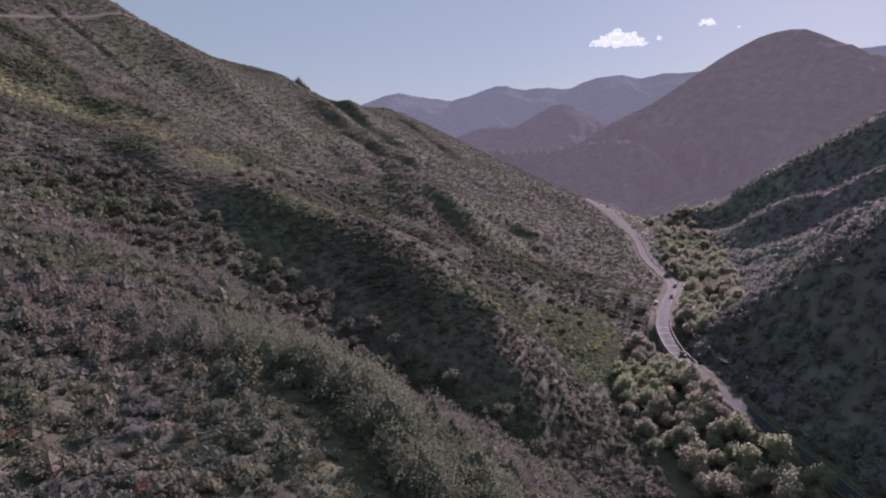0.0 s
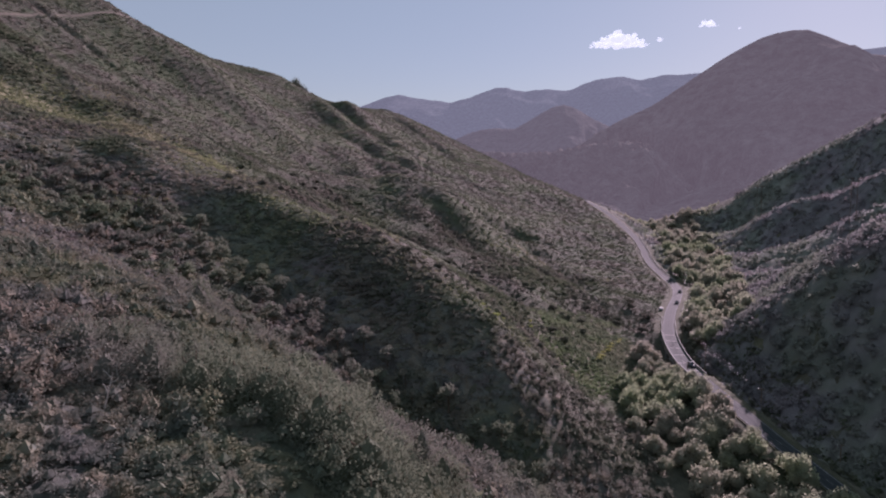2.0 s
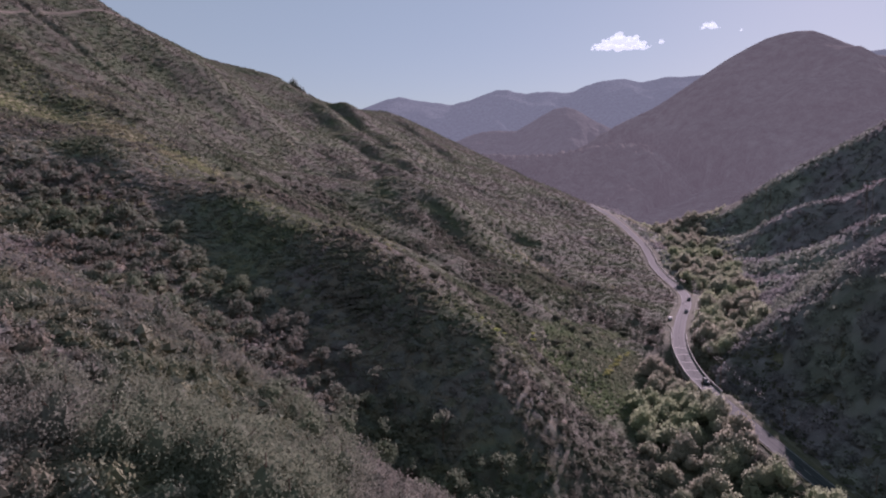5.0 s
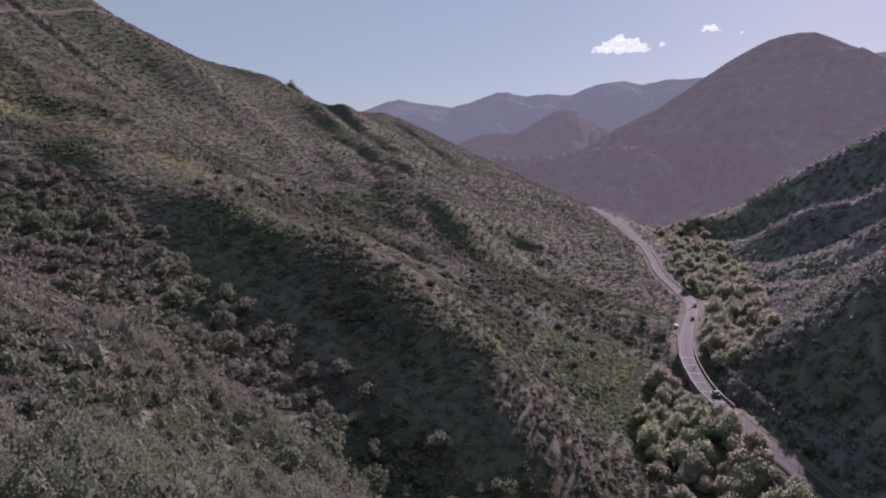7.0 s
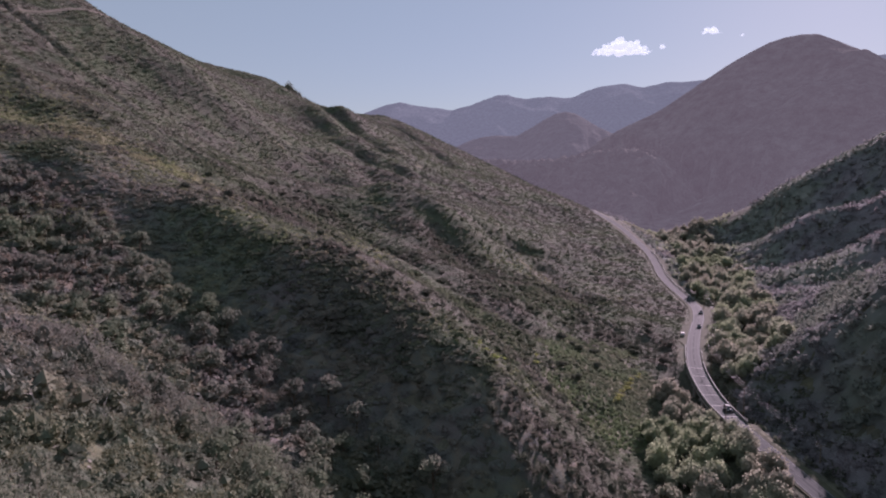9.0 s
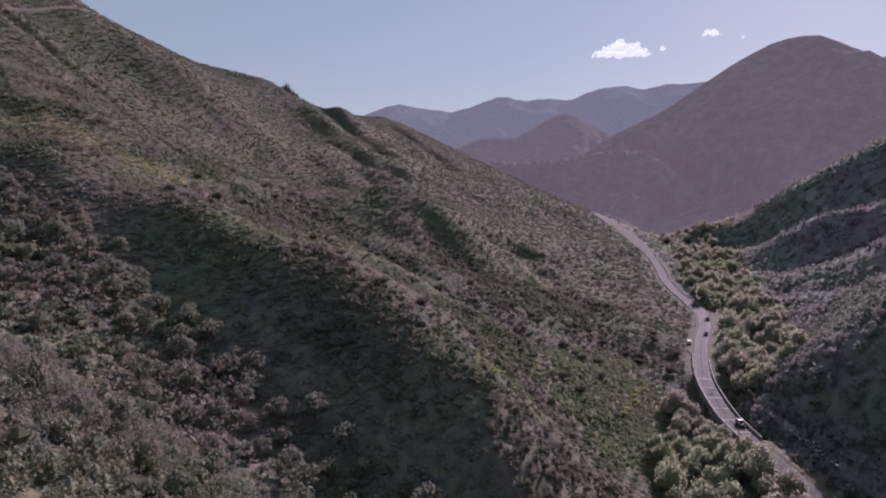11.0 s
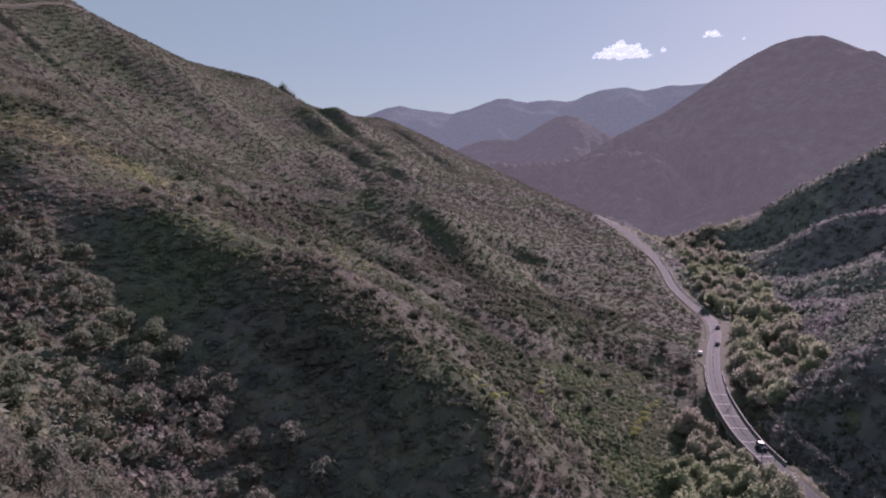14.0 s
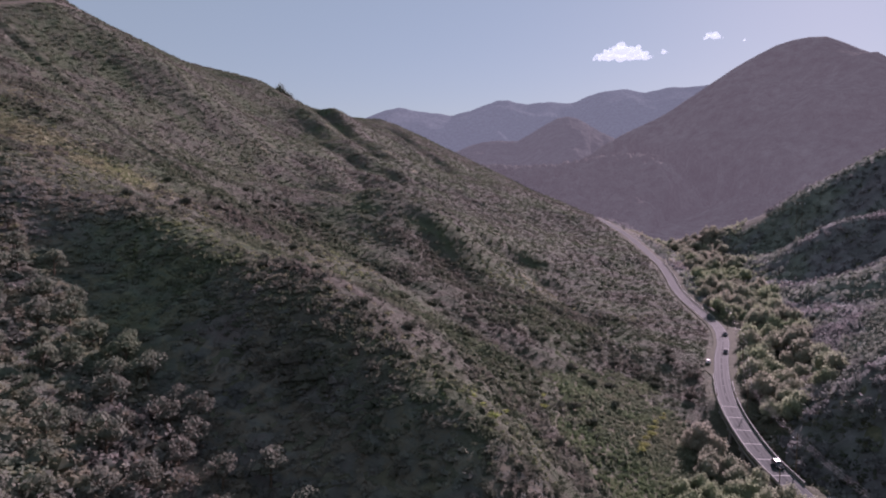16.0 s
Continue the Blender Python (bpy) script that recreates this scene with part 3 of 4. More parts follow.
    return np.concatenate(vs), np.concatenate(fs)


def lump(shape, squash, rough):
    v, f = shape
    r = 1 + rough * rng.normal(size=(len(v), 1))
    return v * r * squash, f


def bush(lobes, n_leaf, leaf, core=ICO1, wide=1.0, tall=0.9, upright=0.0):
    """A shrub of unit width: dark lobes inside, leaf sprays outside. Its base is at z = 0."""
    pieces = []
    for k in range(lobes):
        a, rad = rng.uniform(0, 2 * np.pi), (rng.uniform(0.15, 0.32) if lobes > 1 else 0)
        size = rng.uniform(0.22, 0.34) if lobes > 1 else 0.42
        at = np.array([math.cos(a) * rad * wide, math.sin(a) * rad * wide, (size * 0.8 + rng.uniform(0, 0.3)) * tall])
        sq = np.array([1, 1, tall]) * size
        v, f = lump(core, sq * (0.74 if lobes > 1 else 0.9), 0.12)
        pieces.append((v + at, f))
        n = n_leaf // lobes
        o = rng.normal(size=(n, 3))
        o[:, 2] = np.abs(o[:, 2]) * 0.9 - 0.25
        o /= np.linalg.norm(o, axis=1)[:, None]
        p = at + o * sq * rng.uniform(0.76, 1.12, (n, 1))
        o[:, 2] += upright
        pieces.append((spikes if leaf < 0 else cards)(p, o, abs(leaf)))
    return merged(pieces)


def strew(name, kinds, x, y, size, material, label, category, sink=0.1, lift=1.0):
    """Many plants of a few shapes, joined: the cover of a slope."""
    z = land(x, y)
    pick, turn = rng.integers(0, len(kinds), len(x)), rng.uniform(0, 2 * np.pi, len(x))
    tall = lift * rng.uniform(0.75, 1.3, len(x))
    vs, fs, k0 = [], [], 0
    for k, (v, f) in enumerate(kinds):
        sel = np.where(pick == k)[0]
        if not len(sel):
            continue
        c, s = np.cos(turn[sel])[:, None], np.sin(turn[sel])[:, None]
        w = size[sel][:, None]
        px = (v[None, :, 0] * c - v[None, :, 1] * s) * w + x[sel][:, None]
        py = (v[None, :, 0] * s + v[None, :, 1] * c) * w + y[sel][:, None]
        pz = v[None, :, 2] * w * tall[sel][:, None] + (z[sel] - sink * size[sel])[:, None]
        vs.append(np.stack([px, py, pz], -1).reshape(-1, 3))
        fs.append((f[None] + (np.arange(len(sel)) * len(v))[:, None, None] + k0).reshape(-1, 3))
        k0 += len(sel) * len(v)
    ob = new(name, mesh_arrays(name, np.concatenate(vs), np.concatenate(fs), material))
    return tagged(ob, label, category, kind="stuff")


def scatter(x0, x1, y0, y1, step, keep):
    """A jittered grid of places, thinned by keep(x, y), a chance between 0 and 1."""
    xx, yy = np.meshgrid(np.arange(x0, x1, step), np.arange(y0, y1, step))
    x = (xx + rng.uniform(-1.0, 1.0, xx.shape) * step).ravel()
    y = (yy + rng.uniform(-1.0, 1.0, yy.shape) * step).ravel()
    ok = rng.uniform(size=len(x)) < keep(x, y)
    return x[ok], y[ok]


stream_line = [tuple(p) for p in spline(RIDGES["stream"], 12)]


def road_gap(x, y):
    return along(road_xyz, x, y)[0]


def east_of_road(x, y):
    """Metres east of the road's line."""
    rx = np.interp(y, [p[1] for p in road_xyz], [p[0] for p in road_xyz])
    return x - rx


def spur_y(x):
    return np.interp(x, [-230, -165, -98, -54, -18, 16], [275, 277, 265, 236, 211, 205])


def gully_y(x):
    return np.interp(x, [-230, -137, -84, -33, 5, 25], [235, 245, 217, 182, 162, 172])


HILL_TRACK = [(-314, 396, 0), (-311.2, 422, 0), (-311.2, 451, 0), (-311, 480, 0), (-308.5, 508, 0), (-304, 566, 0), (-306, 600, 0), (-313, 626, 0)]

NEAR_KINDS = [bush(4, 220, -0.072, OCTA, 1.0, t, 0.5) for t in (0.75, 0.95, 0.85)] + [bush(4, 140, 0.050, OCTA, 1.0, t) for t in (0.7, 0.9)] + [bush(3, 210, -0.090, OCTA, 0.9, 1.05, 0.9)]
GULLY_KINDS = [bush(2, 46, -0.165, OCTA, 1.0, t, 0.5) for t in (0.75, 0.95, 0.85)] + [bush(3, 54, -0.13, OCTA, 1.0, 0.9, 0.3)]
MID_KINDS = [bush(1, 13, -0.28, DOME, 1, t, 0.3) for t in (0.75, 0.95, 1.15)]
LOW_KINDS = [bush(2, 38, -0.16, DOME, 1, t, 0.4) for t in (0.7, 0.9, 1.1)]
FAR_KINDS = [bush(1, 6, -0.40, DOME, 1, t, 0.3) for t in (0.7, 0.95)]
TREE_KINDS = [bush(3, 39, -0.20, DOME, 1.0, t, 0.4) for t in (0.95, 1.15, 1.3)]
FAR_TREES = [bush(2, 16, -0.28, DOME, 1.0, t, 0.4) for t in (0.95, 1.2)]
GRASS_KINDS = [spikes(np.c_[rng.uniform(-0.5, 0.5, (18, 2)), np.zeros(18)], np.array([[0, 0, 1.0]]), 0.5, 0.9, 1.6) for k in range(3)]


def crowns(x, y, cell, tall, seed):
    """Height of a closed cover of rounded crowns about a cell apart, and a random tint for each crown."""
    ix, iy = np.floor(x / cell).astype(np.int64), np.floor(y / cell).astype(np.int64)
    best, tint = np.zeros(np.shape(x)), np.full(np.shape(x), 0.5)
    for ox in (-1, 0, 1):
        for oy in (-1, 0, 1):
            cx, cy = ix + ox, iy + oy
            px, py = (cx + hash2(cx, cy, seed)) * cell, (cy + hash2(cx, cy, seed + 1)) * cell
            r = cell * (0.45 + 0.4 * hash2(cx, cy, seed + 2))
            h = tall * (0.5 + 0.6 * hash2(cx, cy, seed + 3)) * np.sqrt(np.clip(1 - ((x - px) ** 2 + (y - py) ** 2) / (r * r), 0, 1))
            up = h > best
            best, tint = np.where(up, h, best), np.where(up, hash2(cx, cy, seed + 4), tint)
    return best + 0.16 * tall * vnoise(x / (0.22 * cell), y / (0.22 * cell), seed + 5), tint


def thicket(x0, x1, y0, y1, step, cell, tall, keep, material, label, category):
    """A closed cover of bushes or trees over part of the land, where keep(x, y) is more than a little."""
    xx, yy = np.meshgrid(np.arange(x0, x1, step), np.arange(y0, y1, step))
    xx = xx + rng.uniform(-0.3, 0.3, xx.shape) * step
    yy = yy + rng.uniform(-0.3, 0.3, yy.shape) * step
    k = np.clip(keep(xx, yy) * 1.0, 0, 1)
    h, tint = crowns(xx, yy, cell, tall, 100 + len(label))
    zz = land(xx, yy) + k * (h + 0.13 * tall * rng.normal(size=xx.shape)) - 0.25 * (1 - k) - 0.1
    n = xx.shape[1]
    q = (np.arange(xx.shape[0] - 1)[:, None] * n + np.arange(n - 1)[None])[np.maximum.reduce([k[:-1, :-1], k[1:, :-1], k[:-1, 1:], k[1:, 1:]]) > 0.2]
    faces = np.concatenate([np.stack([q, q + 1, q + n + 1], 1), np.stack([q, q + n + 1, q + n], 1)])
    used, back = np.unique(faces, return_inverse=True)
    me = mesh_arrays("thicket", np.stack([xx.ravel(), yy.ravel(), zz.ravel()], 1)[used], back.reshape(-1, 3), material, True)
    me.attributes.new("crown", 'FLOAT', 'POINT').data.foreach_set("value", tint.ravel()[used].astype(np.float32))
    tagged(new("thicket", me), label, category, kind="stuff")


def west_side(x, y):
    """Open to scrub on the sunny valley side."""
    return (y > np.where(x < 16, spur_y(x) - 2, gully_y(x) + 8)) * (road_gap(x, y) > 6.5) * (1 - meadow(x, y)) * (1 - 0.9 * grassy(x, y)) * (along(HILL_TRACK, x, y)[0] > 2.6) * (east_of_road(x, y) < 0) * (along(stream_line, x, y)[0] > 9)


thicket(-345, 100, 165, 431, 0.95, 2.6, 0.6, lambda x, y: west_side(x, y) * (-x < 0.84 * y + 30), C_SCRUB, "close olive and russet scrub clothing the sunny valley side", "scrub")
thicket(-430, 112, 430, 1180, 2.2, 5.0, 0.8, lambda x, y: west_side(x, y) * (x > -0.75 * y) * ~far_side(x, y), C_SCRUB, "close scrub clothing the upper valley side", "scrub")
# west slope, beyond the shaded gully
x, y = scatter(-345, 100, 165, 430, 1.9, lambda x, y: (y > np.where(x < 16, spur_y(x) - 11, gully_y(x) + 8)) * (road_gap(x, y) > 6.5) * (1 - meadow(x, y)) * (1 - 0.95 * grassy(x, y)) * (along(HILL_TRACK, x, y)[0] > 2.6) * (east_of_road(x, y) < 0) * (along(stream_line, x, y)[0] > 9) * (0.85 + 0.5 * fbm(x / 12, y / 12, 71, 2)) * (-x < 0.84 * y + 30))
strew("scrub", MID_KINDS, x, y, (1.0 + 1.5 * rng.beta(2, 4, len(x))) * (1.0 + 1.5 * np.clip(fbm(x / 25, y / 25, 73, 3), -0.3, 0.5)) * 1.5, L_SCRUB, "olive and russet scrub covering the valley side", "scrub", 0.15, 0.6)
x, y = scatter(-430, 110, 430, 1180, 3.0, lambda x, y: (road_gap(x, y) > 6) * (east_of_road(x, y) < 0) * (1 - 0.9 * grassy(x, y)) * (along(HILL_TRACK, x, y)[0] > 2.6) * (0.95 + 0.4 * fbm(x / 16, y / 16, 71, 2)) * (x > -0.75 * y) * ~far_side(x, y))
strew("scrub", FAR_KINDS, x, y, 2.1 + 2.6 * rng.beta(2, 4, len(x)), L_SCRUB, "olive and russet scrub on the upper valley side", "scrub", 0.15, 0.60)
# the camera's own spur and the gully behind it
def own_spur(x, y):
    """Chance of a bush on the near spur, its gully and the shaded face beyond."""
    return (y < np.where(x < 16, spur_y(x) + 4, gully_y(x) + 9)) * (-x < 0.84 * y + 25) * (along(stream_line, x, y)[0] > 10) * (1.05 + 0.5 * fbm(x / 11, y / 11, 75, 2))


def close_by(x, y):
    return (x > -95) & (y < np.interp(x, [-95, -60, -20, 40], [150, 160, 150, 140]))


def hollow(x, y):
    """1 in the bare hollow below the conifers."""
    return np.exp(-(along([(-31, 85, 0), (-25, 79, 0), (-19, 72, 0), (-15, 66, 0)], x, y)[0] / 4.2) ** 4)


def bush_size(x, y):
    return (2.2 + 4.2 * rng.beta(2, 4, len(x))) * (1 + 0.9 * np.clip(fbm(x / 20, y / 20, 77, 3), -0.3, 0.5))


thicket(-97, 47, 40, 167, 0.75, 2.8, 0.6, lambda x, y: own_spur(x, y) * close_by(x, y) * 1.4, C_NEAR, "dense mixed scrub closing over the near spur", "scrub")
thicket(-232, 47, 60, 290, 1.0, 3.0, 0.8, lambda x, y: own_spur(x, y) * ~close_by(x, y) * 1.4 * np.interp(y - gully_y(x), [0, 14], [1, 0.55]), C_NEAR, "dense scrub over the gully and the shaded face of the spur", "scrub")
x, y = scatter(-95, 45, 44, 165, 1.55, lambda x, y: own_spur(x, y) * close_by(x, y))
strew("undergrowth", LOW_KINDS, x, y, rng.uniform(1.5, 3.0, len(x)), L_NEAR, "low undergrowth between the bushes", "scrub", 0.15, 0.6)
x, y = scatter(-95, 45, 44, 165, 1.98, lambda x, y: own_spur(x, y) * close_by(x, y) * (1 - 0.85 * hollow(x, y)))
strew("scrub", NEAR_KINDS, x, y, bush_size(x, y), L_NEAR, "dense mixed grey-green and russet bushes on the spur", "scrub", 0.12, 0.92)
x, y = scatter(-225, 45, 60, 285, 2.0, lambda x, y: own_spur(x, y) * (1 - close_by(x, y)) * smoothstep(gully_y(x) + 12, gully_y(x) + 2, y))
strew("scrub", GULLY_KINDS, x, y, bush_size(x, y), L_NEAR, "dense bushes in the shaded gully", "scrub", 0.12, 0.75)
x, y = scatter(-225, 45, 100, 290, 1.7, lambda x, y: own_spur(x, y) * (y > gully_y(x) - 6))
nose = x > 4 - 0.25 * (y - 170)
strew("scrub", MID_KINDS, x[~nose], y[~nose], 1.3 + 1.9 * rng.beta(2, 3, (~nose).sum()), L_NEAR, "low scrub on the shaded face of the spur", "scrub", 0.15, 0.55)
strew("scrub", LOW_KINDS, x[nose], y[nose], 1.7 + 2.3 * rng.beta(2, 3, nose.sum()), L_SCRUB, "olive and russet bushes on the nose of the spur", "scrub", 0.12, 0.8)
x, y = scatter(70, 140, 90, 470, 2.3, lambda x, y: (east_of_road(x, y) > 6.0) * (east_of_road(x, y) < 24) * (road_gap(x, y) > 6.0 + 4 * (y > 350) * (y < 445)) * 0.9)
strew("scrub", MID_KINDS, x, y, 1.8 + 2.2 * rng.beta(2, 4, len(x)), L_SCRUB, "low bushes between the road and the stream", "scrub", 0.15, 0.8)
x, y = scatter(100, 290, 520, 965, 4.2, lambda x, y: (road_gap(x, y) > 8) * (east_of_road(x, y) > 0) * (along(stream_line, x, y)[0] < np.interp(y, [700, 800], [32, 60])) * ~far_side(x, y) * (along(stream_line, x, y)[0] > 3))
strew("scrub", FAR_TREES, x, y, 3.0 + 3.5 * rng.beta(2, 4, len(x)), L_WILLOW, "pale willow scrub in the upper valley floor", "scrub", 0.15, 0.8)
# This wood shares the near mountains' material, its haze painted in as emission
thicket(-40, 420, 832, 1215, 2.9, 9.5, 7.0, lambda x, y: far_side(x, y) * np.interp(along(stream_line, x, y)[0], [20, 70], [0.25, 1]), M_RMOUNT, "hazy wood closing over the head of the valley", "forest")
# grass
x, y = scatter(-240, 10, 200, 320, 1.25, lambda x, y: np.exp(-(along([(-235, 288, 0), (-165, 289, 0), (-98, 277, 0), (-54, 248, 0), (-20, 224, 0), (4, 214, 0)], x, y)[0] / 11) ** 2) * 0.35)
strew("tussock", MID_KINDS, x, y, rng.uniform(0.9, 1.9, len(x)), L_GRASS, "low yellow-green tussock on the spur's crest", "grass", 0.15, 0.6)
x, y = scatter(-250, 95, 170, 470, 1.5, lambda x, y: (road_gap(x, y) > 5.5) * (east_of_road(x, y) < 0) * 0.8 * grassy(x, y) * (1 - meadow(x, y)) * (y > np.maximum(gully_y(x) + 10, spur_y(x))))
strew("grass", GRASS_KINDS, x, y, rng.uniform(0.9, 1.7, len(x)), L_GRASS, "dry yellow-green tussock grass", "grass")
x, y = scatter(-152, -112, 226, 252, 1.3, lambda x, y: np.exp(-(along([(-146, 234, 0), (-136, 239, 0), (-121, 243, 0)], x, y)[0] / 5) ** 2))
strew("tussock", MID_KINDS, x, y, rng.uniform(1.2, 2.4, len(x)), L_GRASS, "yellow-green tussock in a clearing of the scrub", "grass", 0.05, 0.9)
x, y = scatter(8, 66, 235, 350, 1.15, lambda x, y: (road_gap(x, y) > 5.5) * (east_of_road(x, y) < 0) * meadow(x, y))
strew("grass", GRASS_KINDS, x, y, rng.uniform(0.8, 1.6, len(x)), L_MEADOW, "rank green grass of the rough pasture", "grass")
x, y = scatter(8, 66, 235, 350, 2.2, lambda x, y: (road_gap(x, y) > 5.5) * (east_of_road(x, y) < 0) * meadow(x, y) * 0.6)
strew("sedge", MID_KINDS, x, y, rng.uniform(1.2, 2.6, len(x)), L_MEADOW, "low green sedge clumps in the rough pasture", "grass", 0.15, 0.6)
# scrub on the flanks of the spur
x, y = scatter(-130, 100, -70, 165, 2.5, lambda x, y: ((y < 45) | (x > 43)) * (along(stream_line, x, y)[0] > 9) * (road_gap(x, y) > 8) * (east_of_road(x, y) < 0))
strew("scrub", MID_KINDS, x, y, 2.0 + 2.2 * rng.beta(2, 4, len(x)), L_NEAR, "mixed bushes on the flanks of the spur", "scrub", 0.15, 0.75)
# woods on the east side
woods = lambda x, y: (east_of_road(x, y) > 8) * (road_gap(x, y) > 8) * (along(stream_line, x, y)[0] > 5 + 13 * (y > 320)) * smoothstep(430, 330, x) * ((y < 720) | (along(stream_line, x, y)[0] > 62))
thicket(76, 335, 80, 422, 1.8, 5.2, 1.7, lambda x, y: woods(x, y) * (x - 90 < 0.75 * y - 5), C_FOREST, "dark evergreen forest closing over the shaded hillside", "forest")
thicket(78, 425, 421, 965, 2.8, 6.4, 2.0, lambda x, y: woods(x, y) * ~far_side(x, y), C_FOREST, "evergreen forest closing over the far valley side", "forest")
x, y = scatter(78, 330, 90, 420, 3.4, lambda x, y: woods(x, y) * (x - 90 < 0.75 * y - 20))
strew("forest", TREE_KINDS, x, y, (3.2 + 3.6 * rng.beta(2, 3, len(x))), L_FOREST, "dense dark evergreen forest on the shaded hillside", "forest", 0.12, 0.75)
x, y = scatter(78, 420, 420, 965, 4.4, lambda x, y: woods(x, y) * ~far_side(x, y))
strew("forest", FAR_TREES, x, y, (3.6 + 3.6 * rng.beta(2, 3, len(x))), L_FOREST, "dense evergreen forest on the far side of the valley", "forest", 0.12, 0.75)


# ---- single trees ----
def limb_mesh(height, spread, limbs):
    bm = bmesh.new()
    r = 0.035 * height
    rod(bm, (0, 0, -0.4), (0.02 * height, 0.01 * height, height * 0.45), r, r * 0.62, 8)
    rod(bm, (0.02 * height, 0.01 * height, height * 0.44), (0.0, 0.03 * height, height * 0.82), r * 0.62, r * 0.2, 6)
    for k in range(limbs):
        a = k * 2.4 + rng.uniform(-0.4, 0.4)
        z0 = height * rng.uniform(0.18, 0.5)
        z1 = z0 + height * rng.uniform(0.15, 0.32)
        rod(bm, (0.01 * height, 0, z0), (math.cos(a) * spread, math.sin(a) * spread, z1), r * 0.4, r * 0.1, 5)
    return bm


def tree_thing(name, crown, height, spread, limbs, leaf_mat, label, category, group):
    t = tagged(new(name), label, category, group)
    part("trunk", limb_mesh(height, spread, limbs), M_BARK, t)
    part("crown", mesh_arrays("crown", crown[0], crown[1], leaf_mat), leaf_mat, t)
    return t


def willow_crown(h, w):
    """A rounded dome of a few close lobes, thick with upright sprays."""
    pieces = []
    for k in range(7):
        a, d = k * 2.4 + rng.uniform(-0.5, 0.5), (0 if k == 0 else w * rng.uniform(0.17, 0.32))
        size = w * (0.25 if k == 0 else rng.uniform(0.14, 0.25))
        at = np.array([math.cos(a) * d, math.sin(a) * d, h * (0.56 if k == 0 else rng.uniform(0.24, 0.52))])
        sq = np.array([1, 1, 1.3]) * size
        v, f = lump(ICO1, sq * 0.76, 0.14)
        pieces.append((v + at, f))
        o = rng.normal(size=(160, 3))
        o[:, 2] = np.abs(o[:, 2]) - 0.45
        o /= np.linalg.norm(o, axis=1)[:, None]
        p = at + o * sq * rng.uniform(0.76, 1.12, (160, 1))
        pieces.append(cards(p[:40], o[:40] + np.array([0, 0, 0.4]), 0.040 * w))
        pieces.append(spikes(p[40:], o[40:] + np.array([0, 0, 0.4]), 0.062 * w, 0.5, 0.6))
    return merged(pieces)


def conifer_crown(h, w, tiers=15, thick=120):
    """Feathery upswept sprays in loose, overlapping tiers round a tapering core."""
    v, f = lump(ICO2, np.array([w * 0.22, w * 0.22, h * 0.34]), 0.12)
    v[:, :2] *= np.clip(1.25 - 0.9 * (v[:, 2:] / h + 0.46), 0.2, 1.3)
    pieces = [(v + np.array([0, 0, h * 0.38]), f)]
    for k in range(tiers):
        t = k / (tiers - 1)
        r = w * 0.5 * (1 - t ** 1.7) ** 0.62 + 0.2
        n = max(10, int(thick * (1 - t) + 12))
        a = rng.uniform(0, 2 * np.pi, n)
        d = r * rng.uniform(0.45, 1.02, n) ** 0.6 * (1 + 0.16 * np.sin(3 * a + 1.7 * k) + 0.12 * np.sin(7 * a + k))
        z = h * (0.08 + 0.86 * t) + rng.uniform(-0.75, 0.75, n) * h / tiers - 0.16 * d
        o = np.c_[np.cos(a), np.sin(a), np.full(n, 0.7)]
        pieces.append(spikes(np.c_[np.cos(a) * d, np.sin(a) * d, z], o, 0.033 * w, 0.5, 0.7))
    return merged(pieces)


def broad_crown(h, w, lobes=10, leaves=54):
    pieces = []
    for k in range(lobes):
        a, d = k * 2.4, w * 0.36 * math.sqrt(rng.uniform())
        size = w * rng.uniform(0.15, 0.24)
        at = np.array([math.cos(a) * d, math.sin(a) * d, h * rng.uniform(0.45, 0.84) - 0.3 * d])
        v, f = lump(OCTA, np.array([1, 1, 0.8]) * size * 0.82, 0.13)
        pieces.append((v + at, f))
        o = rng.normal(size=(leaves, 3))
        o[:, 2] = np.abs(o[:, 2]) - 0.3
        o /= np.linalg.norm(o, axis=1)[:, None]
        pieces.append(cards(at + o * size * rng.uniform(0.85, 1.15, (leaves, 1)), o, 0.055 * w))
    return merged(pieces)


def plant(proto, x, y, sizes):
    """Copies of prototype trees at their places, standing in the ground."""
    z = land(x, y)
    for k in range(len(x)):
        s = float(sizes[k])
        m = Matrix.LocRotScale((x[k], y[k], z[k] - 0.15), Euler((0, 0, rng.uniform(0, 6.28))), (s, s, s * rng.uniform(0.88, 1.12)))
        copy_thing(proto[rng.integers(0, len(proto))], m)


def spaced(x, y, gap):
    """Thin places so that no two stand nearer than gap."""
    kept = []
    for k in range(len(x)):
        if all((x[k] - x[j]) ** 2 + (y[k] - y[j]) ** 2 > gap * gap for j in kept):
            kept.append(k)
    return x[kept], y[kept]


def grove(proto, x, y, lo, hi):
    """Plant copies, the prototypes themselves taking the first places."""
    z = land(x, y)
    for k, p in enumerate(proto):
        p.matrix_basis = Matrix.Translation((x[k], y[k], z[k] - 0.15))
    n = len(proto)
    plant(proto, x[n:], y[n:], rng.uniform(lo, hi, len(x) - n))


WILLOW = [tree_thing("willow_tree", willow_crown(8, 8), 8, 2.6, 6, L_WILLOW, "bushy grey-green willow beside the stream", "tree", "willows along the stream") for k in range(4)]
x, y = scatter(28, 104, 100, 296, 4.2, lambda x, y: (road_gap(x, y) > 5.6) * (along([(90, 110, 0), (78, 150, 0), (62, 190, 0), (54, 215, 0), (55, 262, 0), (60, 288, 0)], x, y)[0] < np.interp(y, [110, 215, 262, 290], [16, 16, 11, 5])) * 0.97)
x, y = spaced(x, y, 3.9)
grove(WILLOW, x, y, 0.62, 1.2)
